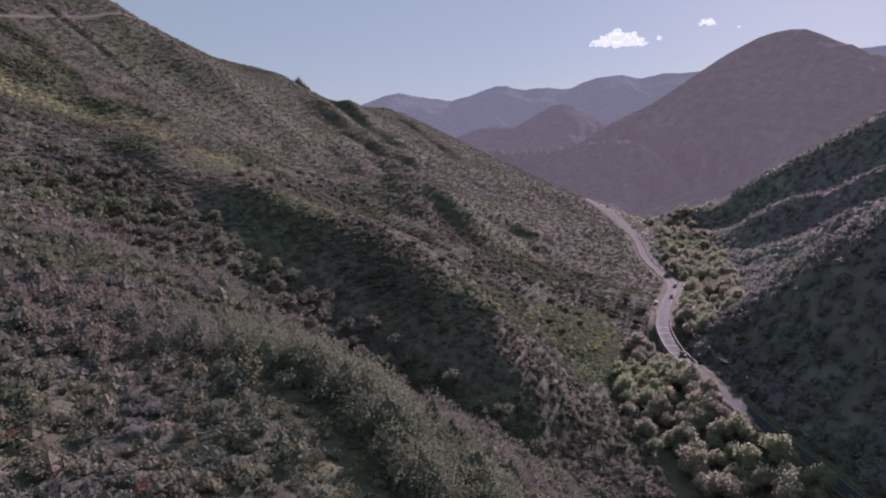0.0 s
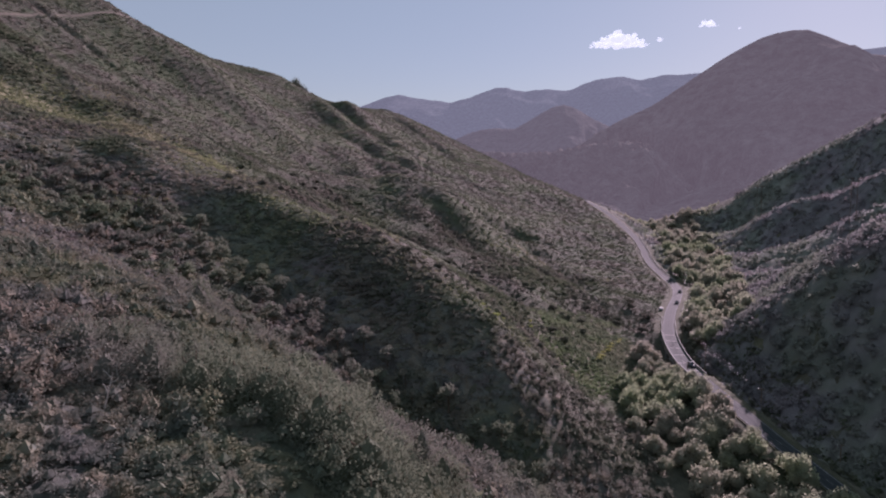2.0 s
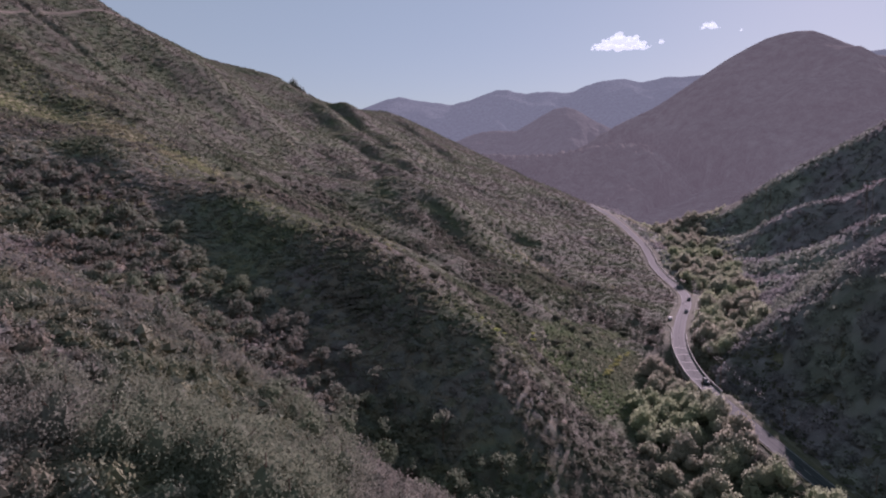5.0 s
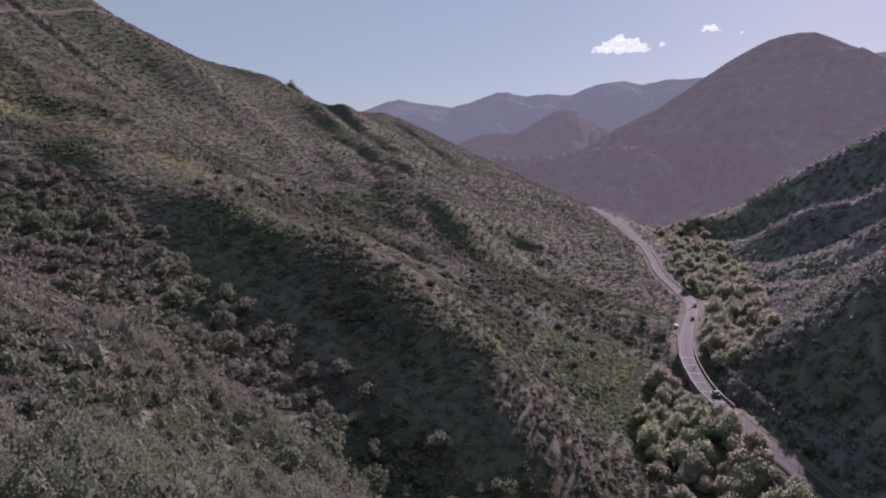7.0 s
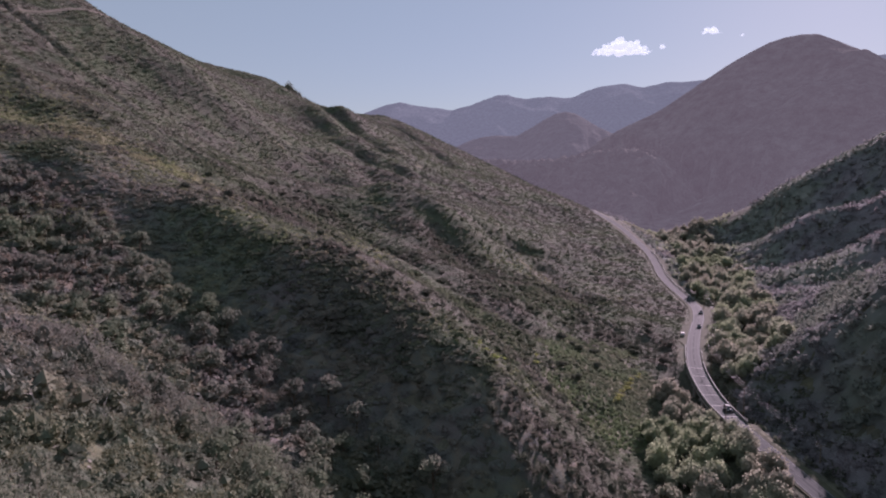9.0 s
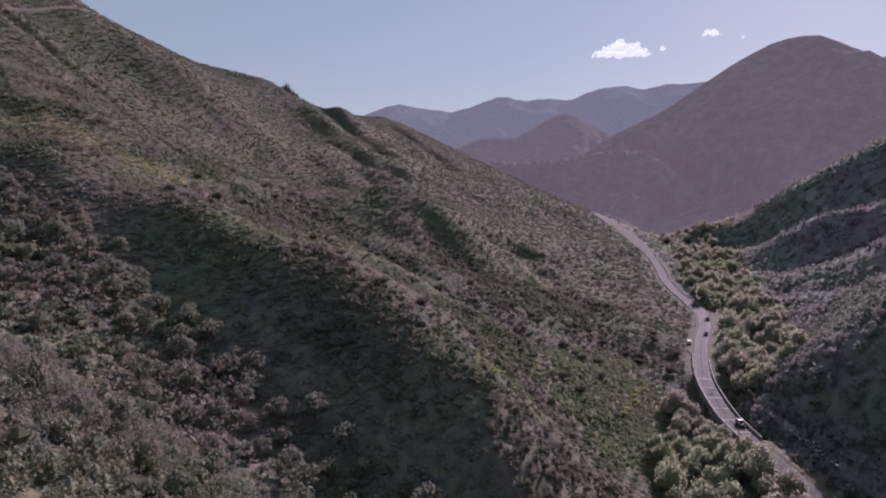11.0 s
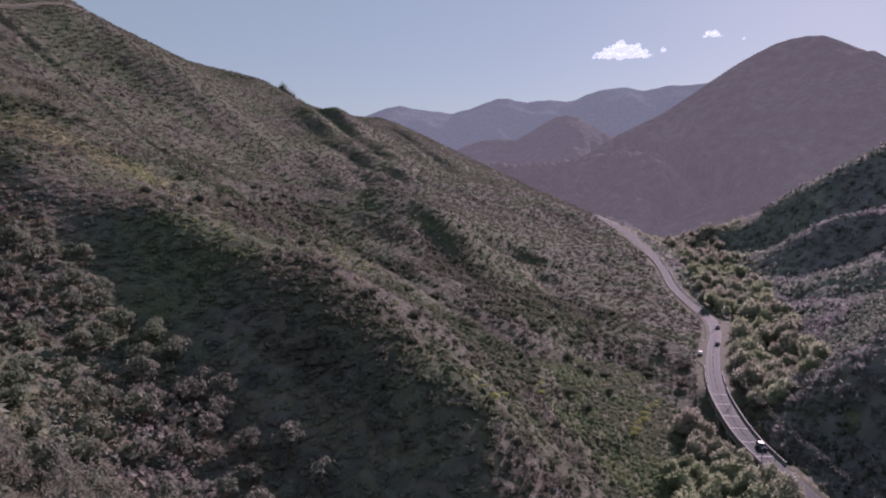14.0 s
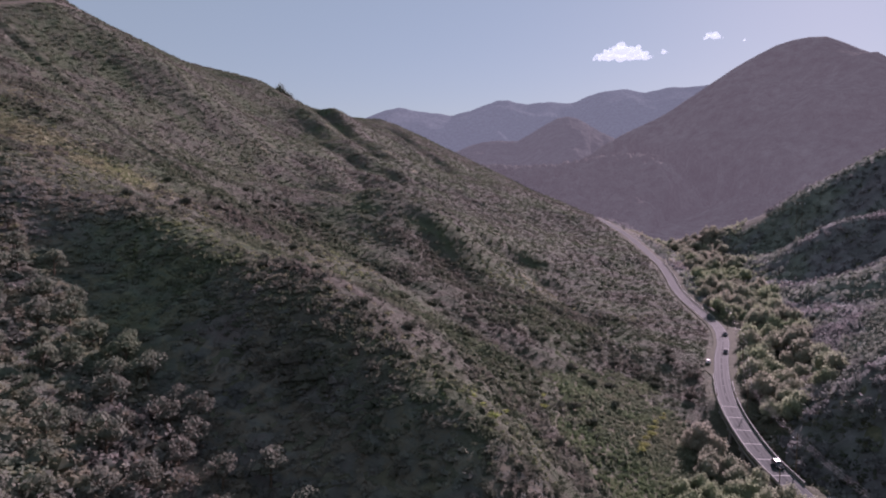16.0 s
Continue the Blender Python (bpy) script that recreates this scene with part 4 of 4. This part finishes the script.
VALLEY = [tree_thing("willow_tree", willow_crown(9, 9), 9, 3, 6, L_WILLOW, "rounded pale green willow on the valley floor", "tree", "trees on the valley floor") for k in range(3)]
x, y = scatter(80, 215, 305, 760, 6.0, lambda x, y: (road_gap(x, y) > 9.5) * (east_of_road(x, y) > 0) * (along(stream_line, x, y)[0] < 19) * 0.9)
x, y = spaced(x, y, 5.4)
grove(VALLEY, x, y, 0.7, 1.35)
CONIFER = [tree_thing("conifer", conifer_crown(6.4, 7.4, 14, 340), 6.4, 1.8, 5, L_PINE, "feathery grey-green conifer rising from the scrub", "tree", "conifers on the spur") for k in range(3)]
x, y = scatter(-70, 30, 60, 170, 3.2, lambda x, y: (np.minimum(along([(-36, 94, 0), (-22, 110, 0), (-8, 128, 0), (8, 148, 0)], x, y)[0] - 4, along([(-24, 98, 0), (-14, 84, 0), (-4, 76, 0)], x, y)[0]) < 12) * (along([(-36, 78, 0), (-24, 74, 0)], x, y)[0] > 8) * 0.95)
x, y = spaced(x, y, 3.9)
grove(CONIFER, x, y, 0.6, 1.2)
x, y = scatter(-40, 0, 66, 100, 2.6, lambda x, y: along([(-37, 95, 0), (-31, 91, 0), (-24, 88, 0), (-18, 82, 0), (-12, 75, 0), (-7, 69, 0)], x, y)[0] < 2.2)
x, y = spaced(x, y, 2.9)
plant(CONIFER, x, y, rng.uniform(1.0, 1.5, len(x)))
x, y = scatter(-74, -22, 140, 166, 3.0, lambda x, y: along([(-68, 154, 0), (-54, 152.5, 0), (-46, 153, 0), (-38, 153, 0), (-28, 151, 0)], x, y)[0] < 5)
x, y = spaced(x, y, 4.0)
plant(CONIFER, x, y, rng.uniform(0.9, 1.4, len(x)))
BROAD = [tree_thing("broadleaf_tree", broad_crown(6, 5), 6, 1.8, 5, L_TREE, "round-crowned grey-green tree in the gully", "tree", "trees in the gully") for k in range(4)]
x, y = scatter(-150, 20, 90, 255, 4.0, lambda x, y: (y < gully_y(x) + 12) * (y > gully_y(x) - 42) * 0.85)
x, y = spaced(x, y, 5.0)
grove(BROAD, x, y, 0.7, 1.25)
def dotted(proto, places, flat):
    """Copies of low plants at (x, y, width); the prototypes themselves take the first places."""
    for k in range(len(places) - 1, -1, -1):
        px, py, w = (float(v) for v in places[k])
        m = Matrix.LocRotScale((px, py, float(land(np.array([px]), np.array([py]))[0]) - 0.15), Euler((0, 0, k * 1.9)), (w, w, w * flat * (0.85 + 0.1 * (k % 4))))
        if k < len(proto):
            proto[k].matrix_basis = m
        else:
            copy_thing(proto[k % len(proto)], m)


YELLOW = [tree_thing("gorse_bush", bush(4, 300, -0.07, OCTA, 1.0, 0.8, 0.4), 0.5, 0.2, 3, L_YELLOW, "low yellow-green bush on the lower slope", "bush", "yellow-green bushes on the lower slope")]
dotted(YELLOW, ((50, 310, 2.8), (48.3, 305, 3.2), (46, 300, 3.6), (44, 295, 3.8), (42, 290, 4.2), (40.5, 286, 3.8), (39, 281.5, 4.2), (37, 278, 3.6), (35, 275, 2.8), (-6, 222.5, 3.4), (-4.5, 219, 3.0), (-2.5, 215.5, 3.6), (-7.5, 226, 2.6), (0, 233, 2.8), (10, 271, 3.2), (11, 281, 2.8), (7, 262, 2.6)), 0.6)
ROUND = [tree_thing("round_bush", bush(5, 620, -0.058, ICO1, 0.9, 0.95, 0.3), 0.5, 0.2, 3, L_SCRUB, "rounded dark olive bush standing out of the scrub", "bush", "round bushes on the lower slope") for k in range(2)]
spots = [(9, 288), (23, 319), (26, 314), (28, 311), (35, 318), (20, 286), (24, 280), (34, 300), (25, 274), (4, 266), (-12, 300), (-20, 330), (14, 340), (40, 345), (-35, 315), (0, 365)]
x, y = scatter(-130, 70, 240, 430, 15, lambda x, y: (y > spur_y(x) + 14) * (road_gap(x, y) > 9) * (east_of_road(x, y) < 0) * (1 - meadow(x, y)) * 0.5)
x, y = np.r_[[p[0] for p in spots], x], np.r_[[p[1] for p in spots], y]
dotted(ROUND, list(zip(x, y, rng.uniform(3.2, 5.6, len(x)))), 0.8)
RED = [tree_thing("red_leaved_bush", bush(4, 300, -0.07, OCTA, 1.0, 0.8, 0.4), 0.5, 0.2, 3, L_RED, "rounded bush with dull red autumn leaves", "bush", "red bushes on the spur")]
dotted(RED, ((-30.2, 54.8, 3.2), (-44, 57.5, 2.6), (-52, 66, 2.6)), 0.75)


# ---- road ----
def ribbon(line, left, right, lift, thick=0.0):
    """A strip along a line between two offsets to its right, with u across and v along. thick: depth of its edges."""
    bm = bmesh.new()
    uv = bm.loops.layers.uv.new("UVMap")
    rows = []
    for k, p in enumerate(line):
        a, b = line[max(0, k - 1)], line[min(len(line) - 1, k + 1)]
        t = Vector((b[0] - a[0], b[1] - a[1], 0)).normalized()
        side = Vector((t.y, -t.x, 0))
        l0 = left(k) if callable(left) else left
        r0 = right(k) if callable(right) else right
        top = [Vector(p) + side * o + Vector((0, 0, lift)) for o in (l0, r0)]
        vs = [bm.verts.new(q) for q in top]
        if thick:
            vs += [bm.verts.new(q - Vector((0, 0, thick))) for q in top]
        rows.append(vs)
    v = 0.0
    for k, (a, b) in enumerate(zip(rows[:-1], rows[1:])):
        dv = (a[0].co - b[0].co).length
        f = bm.faces.new((a[0], a[1], b[1], b[0]))
        for loop, u, w in zip(f.loops, (0, 1, 1, 0), (v, v, v + dv, v + dv)):
            loop[uv].uv = (u, w)
        if thick:
            bm.faces.new((a[2], a[0], b[0], b[2]))
            bm.faces.new((a[1], a[3], b[3], b[1]))
            bm.faces.new((a[3], a[2], b[2], b[3]))
        v += dv
    if thick:
        bm.faces.new((rows[0][0], rows[0][2], rows[0][3], rows[0][1]))
        bm.faces.new((rows[-1][0], rows[-1][1], rows[-1][3], rows[-1][2]))
    bmesh.ops.recalc_face_normals(bm, faces=bm.faces)
    return bm


HALF = 2.75
road = tagged(part("road", ribbon(ROADLINE, -HALF, HALF, 0.0, 0.4), M_ASPHALT), "worn grey two-lane asphalt road winding up the valley", "road", kind="structure")
for o in (-HALF + 0.35, HALF - 0.35):
    part("edge_line", ribbon(ROADLINE, o - 0.09, o + 0.09, 0.006), M_PAINT, road)
fine_line = spline(ROAD, 1.5)
for k in range(0, len(fine_line) - 3, 7):
    if k < 330:
        part("centre_dash", ribbon(fine_line[k:k + 3], -0.05, 0.05, 0.006), M_PAINT, road)


def verge_width(y, spots):
    return sum(w * math.exp(-((y - at) / half) ** 4) for at, half, w in spots)


west_spots, east_spots = [(372, 16, 4.2), (430, 45, 1.0), (690, 70, 3.0)], [(395, 42, 3.6), (560, 30, 4.5), (210, 40, 1.2), (700, 60, 1.0)]
west_verge = part("verge", ribbon(ROADLINE, lambda k: -HALF - 0.6 - verge_width(ROADLINE[k].y, west_spots), lambda k: -HALF + 0.02, -0.05, 0.5), M_GRAVEL)
tagged(west_verge, "pale gravel verge widening into a lay-by", "verge", kind="structure")
east_verge = part("verge", ribbon(ROADLINE, lambda k: HALF - 0.02, lambda k: HALF + 0.6 + verge_width(ROADLINE[k].y, east_spots), -0.05, 0.5), M_GRAVEL)
tagged(east_verge, "tan gravel and dry grass verge on the valley side", "verge", kind="structure")


def stretch(y0, y1):
    return [p for p in fine_line if y0 <= p.y <= y1]


M_JOINT = plain("pale_joint_sealant", (0.4, 0.39, 0.38), 0.8)
# bridge over the stream
bridge = tagged(new("bridge"), "concrete road bridge with low parapets curving over the stream", "bridge")
span = stretch(258, 326)
part("deck", ribbon(span, -HALF - 0.55, HALF + 0.55, -0.46, 0.9), M_CONCRETE, bridge)
for o in (-HALF - 0.5, HALF + 0.2):
    part("parapet", ribbon(span, o, o + 0.3, 0.75, 1.25), M_CONCRETE, bridge)
for k in range(4, len(span), 7):
    p, q = span[k], span[min(k + 1, len(span) - 1)]
    t = (q - p).normalized() if (q - p).length else Vector((0, 1, 0))
    bm = bmesh.new()
    a, b = Vector((t.y, -t.x, 0)) * (HALF - 0.3), t * 0.2
    vs = [bm.verts.new(p + sa * a + sb * b + Vector((0, 0, 0.007))) for sa, sb in ((-1, -1), (1, -1), (1, 1), (-1, 1))]
    bm.faces.new(vs)
    part("expansion_joint", bm, M_JOINT, bridge, "pale expansion joint across the deck")
for k in (8, 18, 28, 38):
    if k < len(span):
        bm = bmesh.new()
        p = span[k]
        g = float(land(np.array([p.x]), np.array([p.y]))[0])
        for o in (-2.6, 2.6):
            rod(bm, (p.x + o, p.y, g - 1), (p.x + o, p.y, p.z - 1.2), 0.5, 0.5, 12)
        box(bm, (7.2, 1.2, 0.7), (p.x, p.y, p.z - 1.6))
        part("pier", bm, M_CONCRETE, bridge)


def guard_rail(y0, y1, offset, label):
    line = stretch(y0, y1)
    rail = tagged(new("guard_rail"), label, "guard rail", "guard rails along the road")
    part("rail", ribbon(line, offset - 0.05, offset + 0.05, 0.78, 0.34), M_STEEL, rail)
    for k in range(0, len(line), 3):
        a, b = line[max(0, k - 1)], line[min(len(line) - 1, k + 1)]
        t = (b - a).normalized()
        p = line[k] + Vector((t.y, -t.x, 0)) * offset
        bm = bmesh.new()
        box(bm, (0.14, 0.14, 1.3), (p.x, p.y, p.z + 0.05))
        part("post", bm, M_WOODPOLE, rail)


guard_rail(232, 257, -HALF - 0.35, "galvanised steel guard rail before the bridge")
guard_rail(327, 352, -HALF - 0.35, "galvanised steel guard rail after the bridge")
guard_rail(327, 345, HALF + 0.35, "short galvanised guard rail on the stream side")
guard_rail(455, 600, HALF + 0.35, "long galvanised guard rail above the valley floor")

# stream
water_line = spline([(57, 262, -14.7), (69, 285, -12.9), (80, 298, -12.3), (84, 308, -12.1)], 3)
stream = tagged(part("stream", ribbon(water_line, -1.6, 1.6, 0.15), M_WATER), "narrow shallow stream with bright ripples", "water", kind="structure")


# ---- poles and wires ----
def power_pole(x, y, z, height, turn, lean=0.0, arm=2.2):
    pole = tagged(new("power_pole"), "weathered wooden power pole with one crossarm", "power pole", "power poles beside the road")
    pole.matrix_basis = pose(x, y, z, 0, lean, turn)
    bm = bmesh.new()
    rod(bm, (0, 0, -1.0), (0, 0, height), 0.17, 0.11, 10)
    part("post", bm, M_WOODPOLE, pole)
    bm = bmesh.new()
    box(bm, (arm, 0.12, 0.14), (0, 0.12, height - 0.35), bevel=0.015)
    cross = part("crossarm", bm, M_WOODPOLE, pole)
    for o in (-0.9, 0.0, 0.9):
        bm = bmesh.new()
        rod(bm, (o * arm / 2, 0.12, height - 0.28), (o * arm / 2, 0.12, height - 0.1), 0.07, 0.05, 8)
        part("insulator", bm, M_INSUL, cross, "white porcelain insulator")
    return [Vector(pole.matrix_basis @ Vector((o * arm / 2, 0.12, height - 0.1))) for o in (-0.9, 0.0, 0.9)]


def wire_run(a, b, sag):
    pts = [a.lerp(b, k / 14) - Vector((0, 0, sag * 4 * (k / 14) * (1 - k / 14))) for k in range(15)]
    cu = bpy.data.curves.new("power_wire", 'CURVE')
    cu.dimensions, cu.bevel_depth, cu.bevel_resolution = '3D', 0.017, 1
    sp = cu.splines.new('POLY')
    sp.points.add(14)
    for p, q in zip(sp.points, pts):
        p.co = (*q, 1)
    cu.materials.append(M_WIRE)
    tagged(new("power_wire", cu), "slack bright aluminium power wire between two poles", "power wire", "power wires along the road")


def at_ground(x, y):
    return float(land(np.array([float(x)]), np.array([float(y)]))[0])


POLES = [(107, 131, 14, -19.0), (99, 165, 13, -14.7), (90.6, 199, 13, -10.5), (82.3, 234, 11, -6.0), (75.2, 271, 2, -0.9), (78, 316, -8, 0.2), (94, 370, -16, 3.0), (108, 435, -10, 4.0)]
tops = []
for px, py, pt, top in POLES:
    g = at_ground(px, py)
    tops.append(power_pole(px, py, g, max(6.5, top - g), pt))
for a, b in zip(tops[:-1], tops[1:]):
    for p, q in zip(a, b):
        wire_run(p, q, 0.8)


def marker_post(x, y, height):
    m = tagged(new("utility_post"), "plain dark timber post at the road's edge", "post", "posts at the road's edge")
    m.matrix_basis = pose(x, y, at_ground(x, y))
    bm = bmesh.new()
    rod(bm, (0, 0, -0.8), (0, 0, height), 0.13, 0.10, 9)
    part("post", bm, M_WOODPOLE, m)
    bm = bmesh.new()
    rod(bm, (0, 0, height), (0, 0, height + 0.12), 0.14, 0.11, 9)
    part("cap", bm, M_STEEL, m, "metal cap")


marker_post(63.8, 252, 7.0)
marker_post(79.6, 172, 6.5)


def speck_pylon(x, y, top, turn):
    """Added two-legged pole; its hanging white discs stand for specks of glare."""
    p = tagged(new("light_speck_pole"), "added two-legged wooden pole whose white discs stand for specks of glare", "transmission pole", "transmission poles on the ridge")
    height = max(9.0, top + 1.5 - at_ground(x, y))
    p.matrix_basis = pose(x, y, at_ground(x, y), 0, 0, turn)
    for o in (-2.0, 2.0):
        bm = bmesh.new()
        rod(bm, (o, 0, -1), (o, 0, height), 0.2, 0.14, 9)
        part("leg", bm, M_WOODPOLE, p)
    bm = bmesh.new()
    box(bm, (9, 0.2, 0.25), (0, 0, height - 0.8), bevel=0.02)
    beam = part("crossbeam", bm, M_WOODPOLE, p)
    for o in (-4, 0, 4):
        bm = bmesh.new()
        for k in range(4):
            rod(bm, (o, 0, height - 1.2 - 0.35 * k), (o, 0, height - 1.0 - 0.35 * k), 0.28, 0.2, 8)
        part("insulator", bm, M_INSUL, beam, "string of white discs standing for specks of glare")


# Both poles are made up to carry the bright specks of light
speck_pylon(222.4, 476.5, 57.6, 8)
speck_pylon(220.5, 636.5, 48.9, 8)


# ---- cars ----
def car(x, y, heading, paint, label):
    c = tagged(new("car"), label, "car", "cars on the road")
    rz = np.interp(y, [p.y for p in ROADLINE], [p.z for p in ROADLINE])
    c.matrix_basis = pose(x, y, rz + 0.01, 0, 0, heading)
    bm = bmesh.new()
    prof = [(-2.2, 0.35), (-2.25, 0.75), (-1.95, 0.95), (1.05, 0.98), (2.0, 0.82), (2.25, 0.62), (2.2, 0.32)]
    left = [bm.verts.new((-0.9, a, b)) for a, b in prof]
    right = [bm.verts.new((0.9, a, b)) for a, b in prof]
    bm.faces.new(left)
    bm.faces.new(right[::-1])
    for k in range(len(prof)):
        q = (k + 1) % len(prof)
        bm.faces.new((left[q], left[k], right[k], right[q]))
    bmesh.ops.recalc_face_normals(bm, faces=bm.faces)
    bmesh.ops.bevel(bm, geom=list(bm.edges), offset=0.07, segments=2, affect='EDGES')
    body = part("body", bm, paint, c, smooth=True)
    bm = bmesh.new()
    lo = [bm.verts.new(q) for q in ((-0.84, -1.9, 0.93), (0.84, -1.9, 0.93), (0.84, 1.0, 0.95), (-0.84, 1.0, 0.95))]
    hi = [bm.verts.new(q) for q in ((-0.66, -1.45, 1.42), (0.66, -1.45, 1.42), (0.66, 0.25, 1.42), (-0.66, 0.25, 1.42))]
    for k in range(4):
        bm.faces.new((lo[k], lo[(k + 1) % 4], hi[(k + 1) % 4], hi[k]))
    bm.faces.new(hi)
    part("windows", bm, M_GLASS, body, "dark tinted window glass")
    bm = bmesh.new()
    box(bm, (1.36, 1.75, 0.07), (0, -0.6, 1.44), bevel=0.03)
    part("roof", bm, paint, body)
    for sx in (-0.62, 0.62):
        bm = bmesh.new()
        box(bm, (0.36, 0.1, 0.14), (sx, 2.17, 0.66), bevel=0.03)
        part("headlight", bm, M_LAMP, body, "clear headlight lens")
        bm = bmesh.new()
        box(bm, (0.3, 0.08, 0.16), (sx, -2.22, 0.78), bevel=0.03)
        part("tail_light", bm, M_TAIL, body, "red tail light lens")
    for sx in (-0.8, 0.8):
        for sy in (-1.35, 1.4):
            bm = bmesh.new()
            rod(bm, (sx - 0.11, sy, 0.33), (sx + 0.11, sy, 0.33), 0.33, 0.33, 16)
            wheel = part("wheel", bm, M_TYRE, c)
            bm = bmesh.new()
            o = 0.12 if sx > 0 else -0.12
            rod(bm, (sx + o * 0.9, sy, 0.33), (sx + o, sy, 0.33), 0.2, 0.19, 12)
            part("rim", bm, M_RIM, wheel)


def on_road(y, offset):
    rx = float(np.interp(y, [p.y for p in ROADLINE], [p.x for p in ROADLINE]))
    dx = float(np.interp(y + 2, [p.y for p in ROADLINE], [p.x for p in ROADLINE])) - rx
    a = math.atan2(dx, 2.0)
    return rx + offset * math.cos(a), y - offset * math.sin(a), -math.degrees(a)


for y, off, flip, paint, label in ((269, 1.4, 180, "dark_grey", "dark grey hatchback driving on the bridge road"), (388, 1.45, 180, "dark_grey", "dark grey car driving down the valley road"), (421, 1.4, 180, "dark_grey", "dark grey car following down the valley road"), (369, -4.9, 0, "white", "white car parked in the gravel lay-by")):
    px, py, turn = on_road(y, off)
    car(px, py, turn + flip, CAR_PAINTS[paint], label)


# ---- hill track, ridge pines, dead trees, scar ----
track_line = spline(HILL_TRACK, 4)
bm = bmesh.new()
rows = []
for k, p in enumerate(track_line):
    a, b = track_line[max(0, k - 1)], track_line[min(len(track_line) - 1, k + 1)]
    t = (b - a).normalized()
    wide = 0.1 + 0.4 * (noise.noise((p.x * 0.06, p.y * 0.06, 3)) + 0.5)
    row = []
    for o, up in ((-0.3 - wide, 0.6), (-0.3, 0.45), (0.3, 0.4), (0.6, -0.4)):
        qx, qy = p.x - t.y * -o, p.y + t.x * -o
        row.append(bm.verts.new((qx, qy, at_ground(qx, qy) + up)))
    rows.append(row)
for ra, rb in zip(rows[:-1], rows[1:]):
    for q in range(3):
        bm.faces.new((ra[q], ra[q + 1], rb[q + 1], rb[q]))
tagged(part("hill_track", bm, M_SOIL), "pale bare-soil track cut across the upper slope", "track", kind="structure")
RIDGE_PINE = [tree_thing("pine_tree", conifer_crown(12, 9, 15, 150), 12, 2.2, 5, L_PINE, "tall dark pine standing on the ridge", "tree", "pines on the ridge") for k in range(2)]
dotted(RIDGE_PINE, ((-283.5, 946, 1.30), (-281.5, 949, 1.49), (-279.5, 945, 1.37), (-277, 948, 1.17), (-274.5, 946, 1.04), (-272, 949, 1.10), (-269.5, 946, 0.78), (-267, 949, 0.85), (-264, 948, 0.59), (-260, 950, 0.72), (-257, 949, 0.45)), 0.95)


def dead_tree(x, y, h, turn):
    d = tagged(new("dead_tree"), "bleached leafless dead tree above the scrub", "dead tree", "dead trees on the spur")
    d.matrix_basis = pose(x, y, at_ground(x, y) - 0.2, 0, 12, turn)
    bm = bmesh.new()
    rod(bm, (0, 0, 0), (0.2, 0, h), 0.11, 0.03, 6)
    part("trunk", bm, M_DEADWOOD, d)
    for k in range(5):
        a, z = k * 2.2, h * (0.4 + 0.12 * k)
        bm = bmesh.new()
        rod(bm, (0.2 * z / h, 0, z), (math.cos(a) * h * 0.28, math.sin(a) * h * 0.28, z + h * 0.16), 0.05, 0.012, 5)
        part("branch", bm, M_DEADWOOD, d)


for dx, dy, dh, dt in ((-41, 78, 4.5, 20), (-42.5, 84, 4.0, 140), (-52, 124, 5.0, 250), (-57, 117, 4.0, 60), (-49, 131, 4.5, 310)):
    dead_tree(dx, dy, dh, dt)


def outcrop(x, y, length, turn, label, count=9, big=1.0):
    """A broken line of pale rock in the slope."""
    r = tagged(new("rock_outcrop"), label, "rock", "rock outcrops on the slope")
    z0 = at_ground(x, y)
    r.matrix_basis = pose(x, y, z0)
    for k in range(count):
        t = (k / (count - 1) - 0.5) * length
        px, py = x + math.cos(turn) * t + rng.uniform(-1, 1), y + math.sin(turn) * t + rng.uniform(-1, 1)
        s = rng.uniform(0.8, 1.9) * big
        v, f = lump(ICO2, np.array([s, s * 0.8, s * 0.6]), 0.12)
        part("rock", mesh_arrays("rock", v + np.array([px - x, py - y, at_ground(px, py) - z0 + 0.2 * s]), f, M_ROCK), M_ROCK, r)


outcrop(38.5, 378, 33, -0.957, "pale broken rock line crossing the slope", 22, 0.8)
outcrop(79.5, 298, 5, 0.9, "pale boulders where the stream tumbles beside the bridge", 9, 0.45)
outcrop(-46, 121, 5, 0.6, "small pale rock face among the bushes", 9, 0.45)


# ---- clouds ----
def cloud(x, y, z, w, h, n, label):
    pieces = []
    for k in range(n):
        t = rng.uniform(-1, 1)
        size = h * rng.uniform(0.06, 0.26) * (1.2 - abs(t))
        v, f = lump(ICO2, np.array([size * 1.25, size, size * 0.9]), 0.05)
        pieces.append((v + np.array([t * w / 2, rng.uniform(-0.2, 0.2) * w, -0.28 * h + abs(rng.normal()) * 0.36 * h * (1 - t * t) + 0.2 * size]), f))
    v, f = merged(pieces)
    ob = new("cloud", mesh_arrays("cloud", v + np.array([x, y, z]), f, M_CLOUD, True))
    tagged(ob, label, "cloud", "clouds in the sky", "stuff")


cloud(691, 4450, 838, 345, 82, 260, "small bright white cumulus cloud above the mountains")
cloud(1218, 4450, 937, 110, 50, 50, "small torn white cloud in blue sky")
cloud(1397, 4450, 910, 26, 20, 10, "tiny white cloud wisp in blue sky")
cloud(931, 4450, 852, 46, 36, 12, "tiny white cloud wisp beside the cumulus")
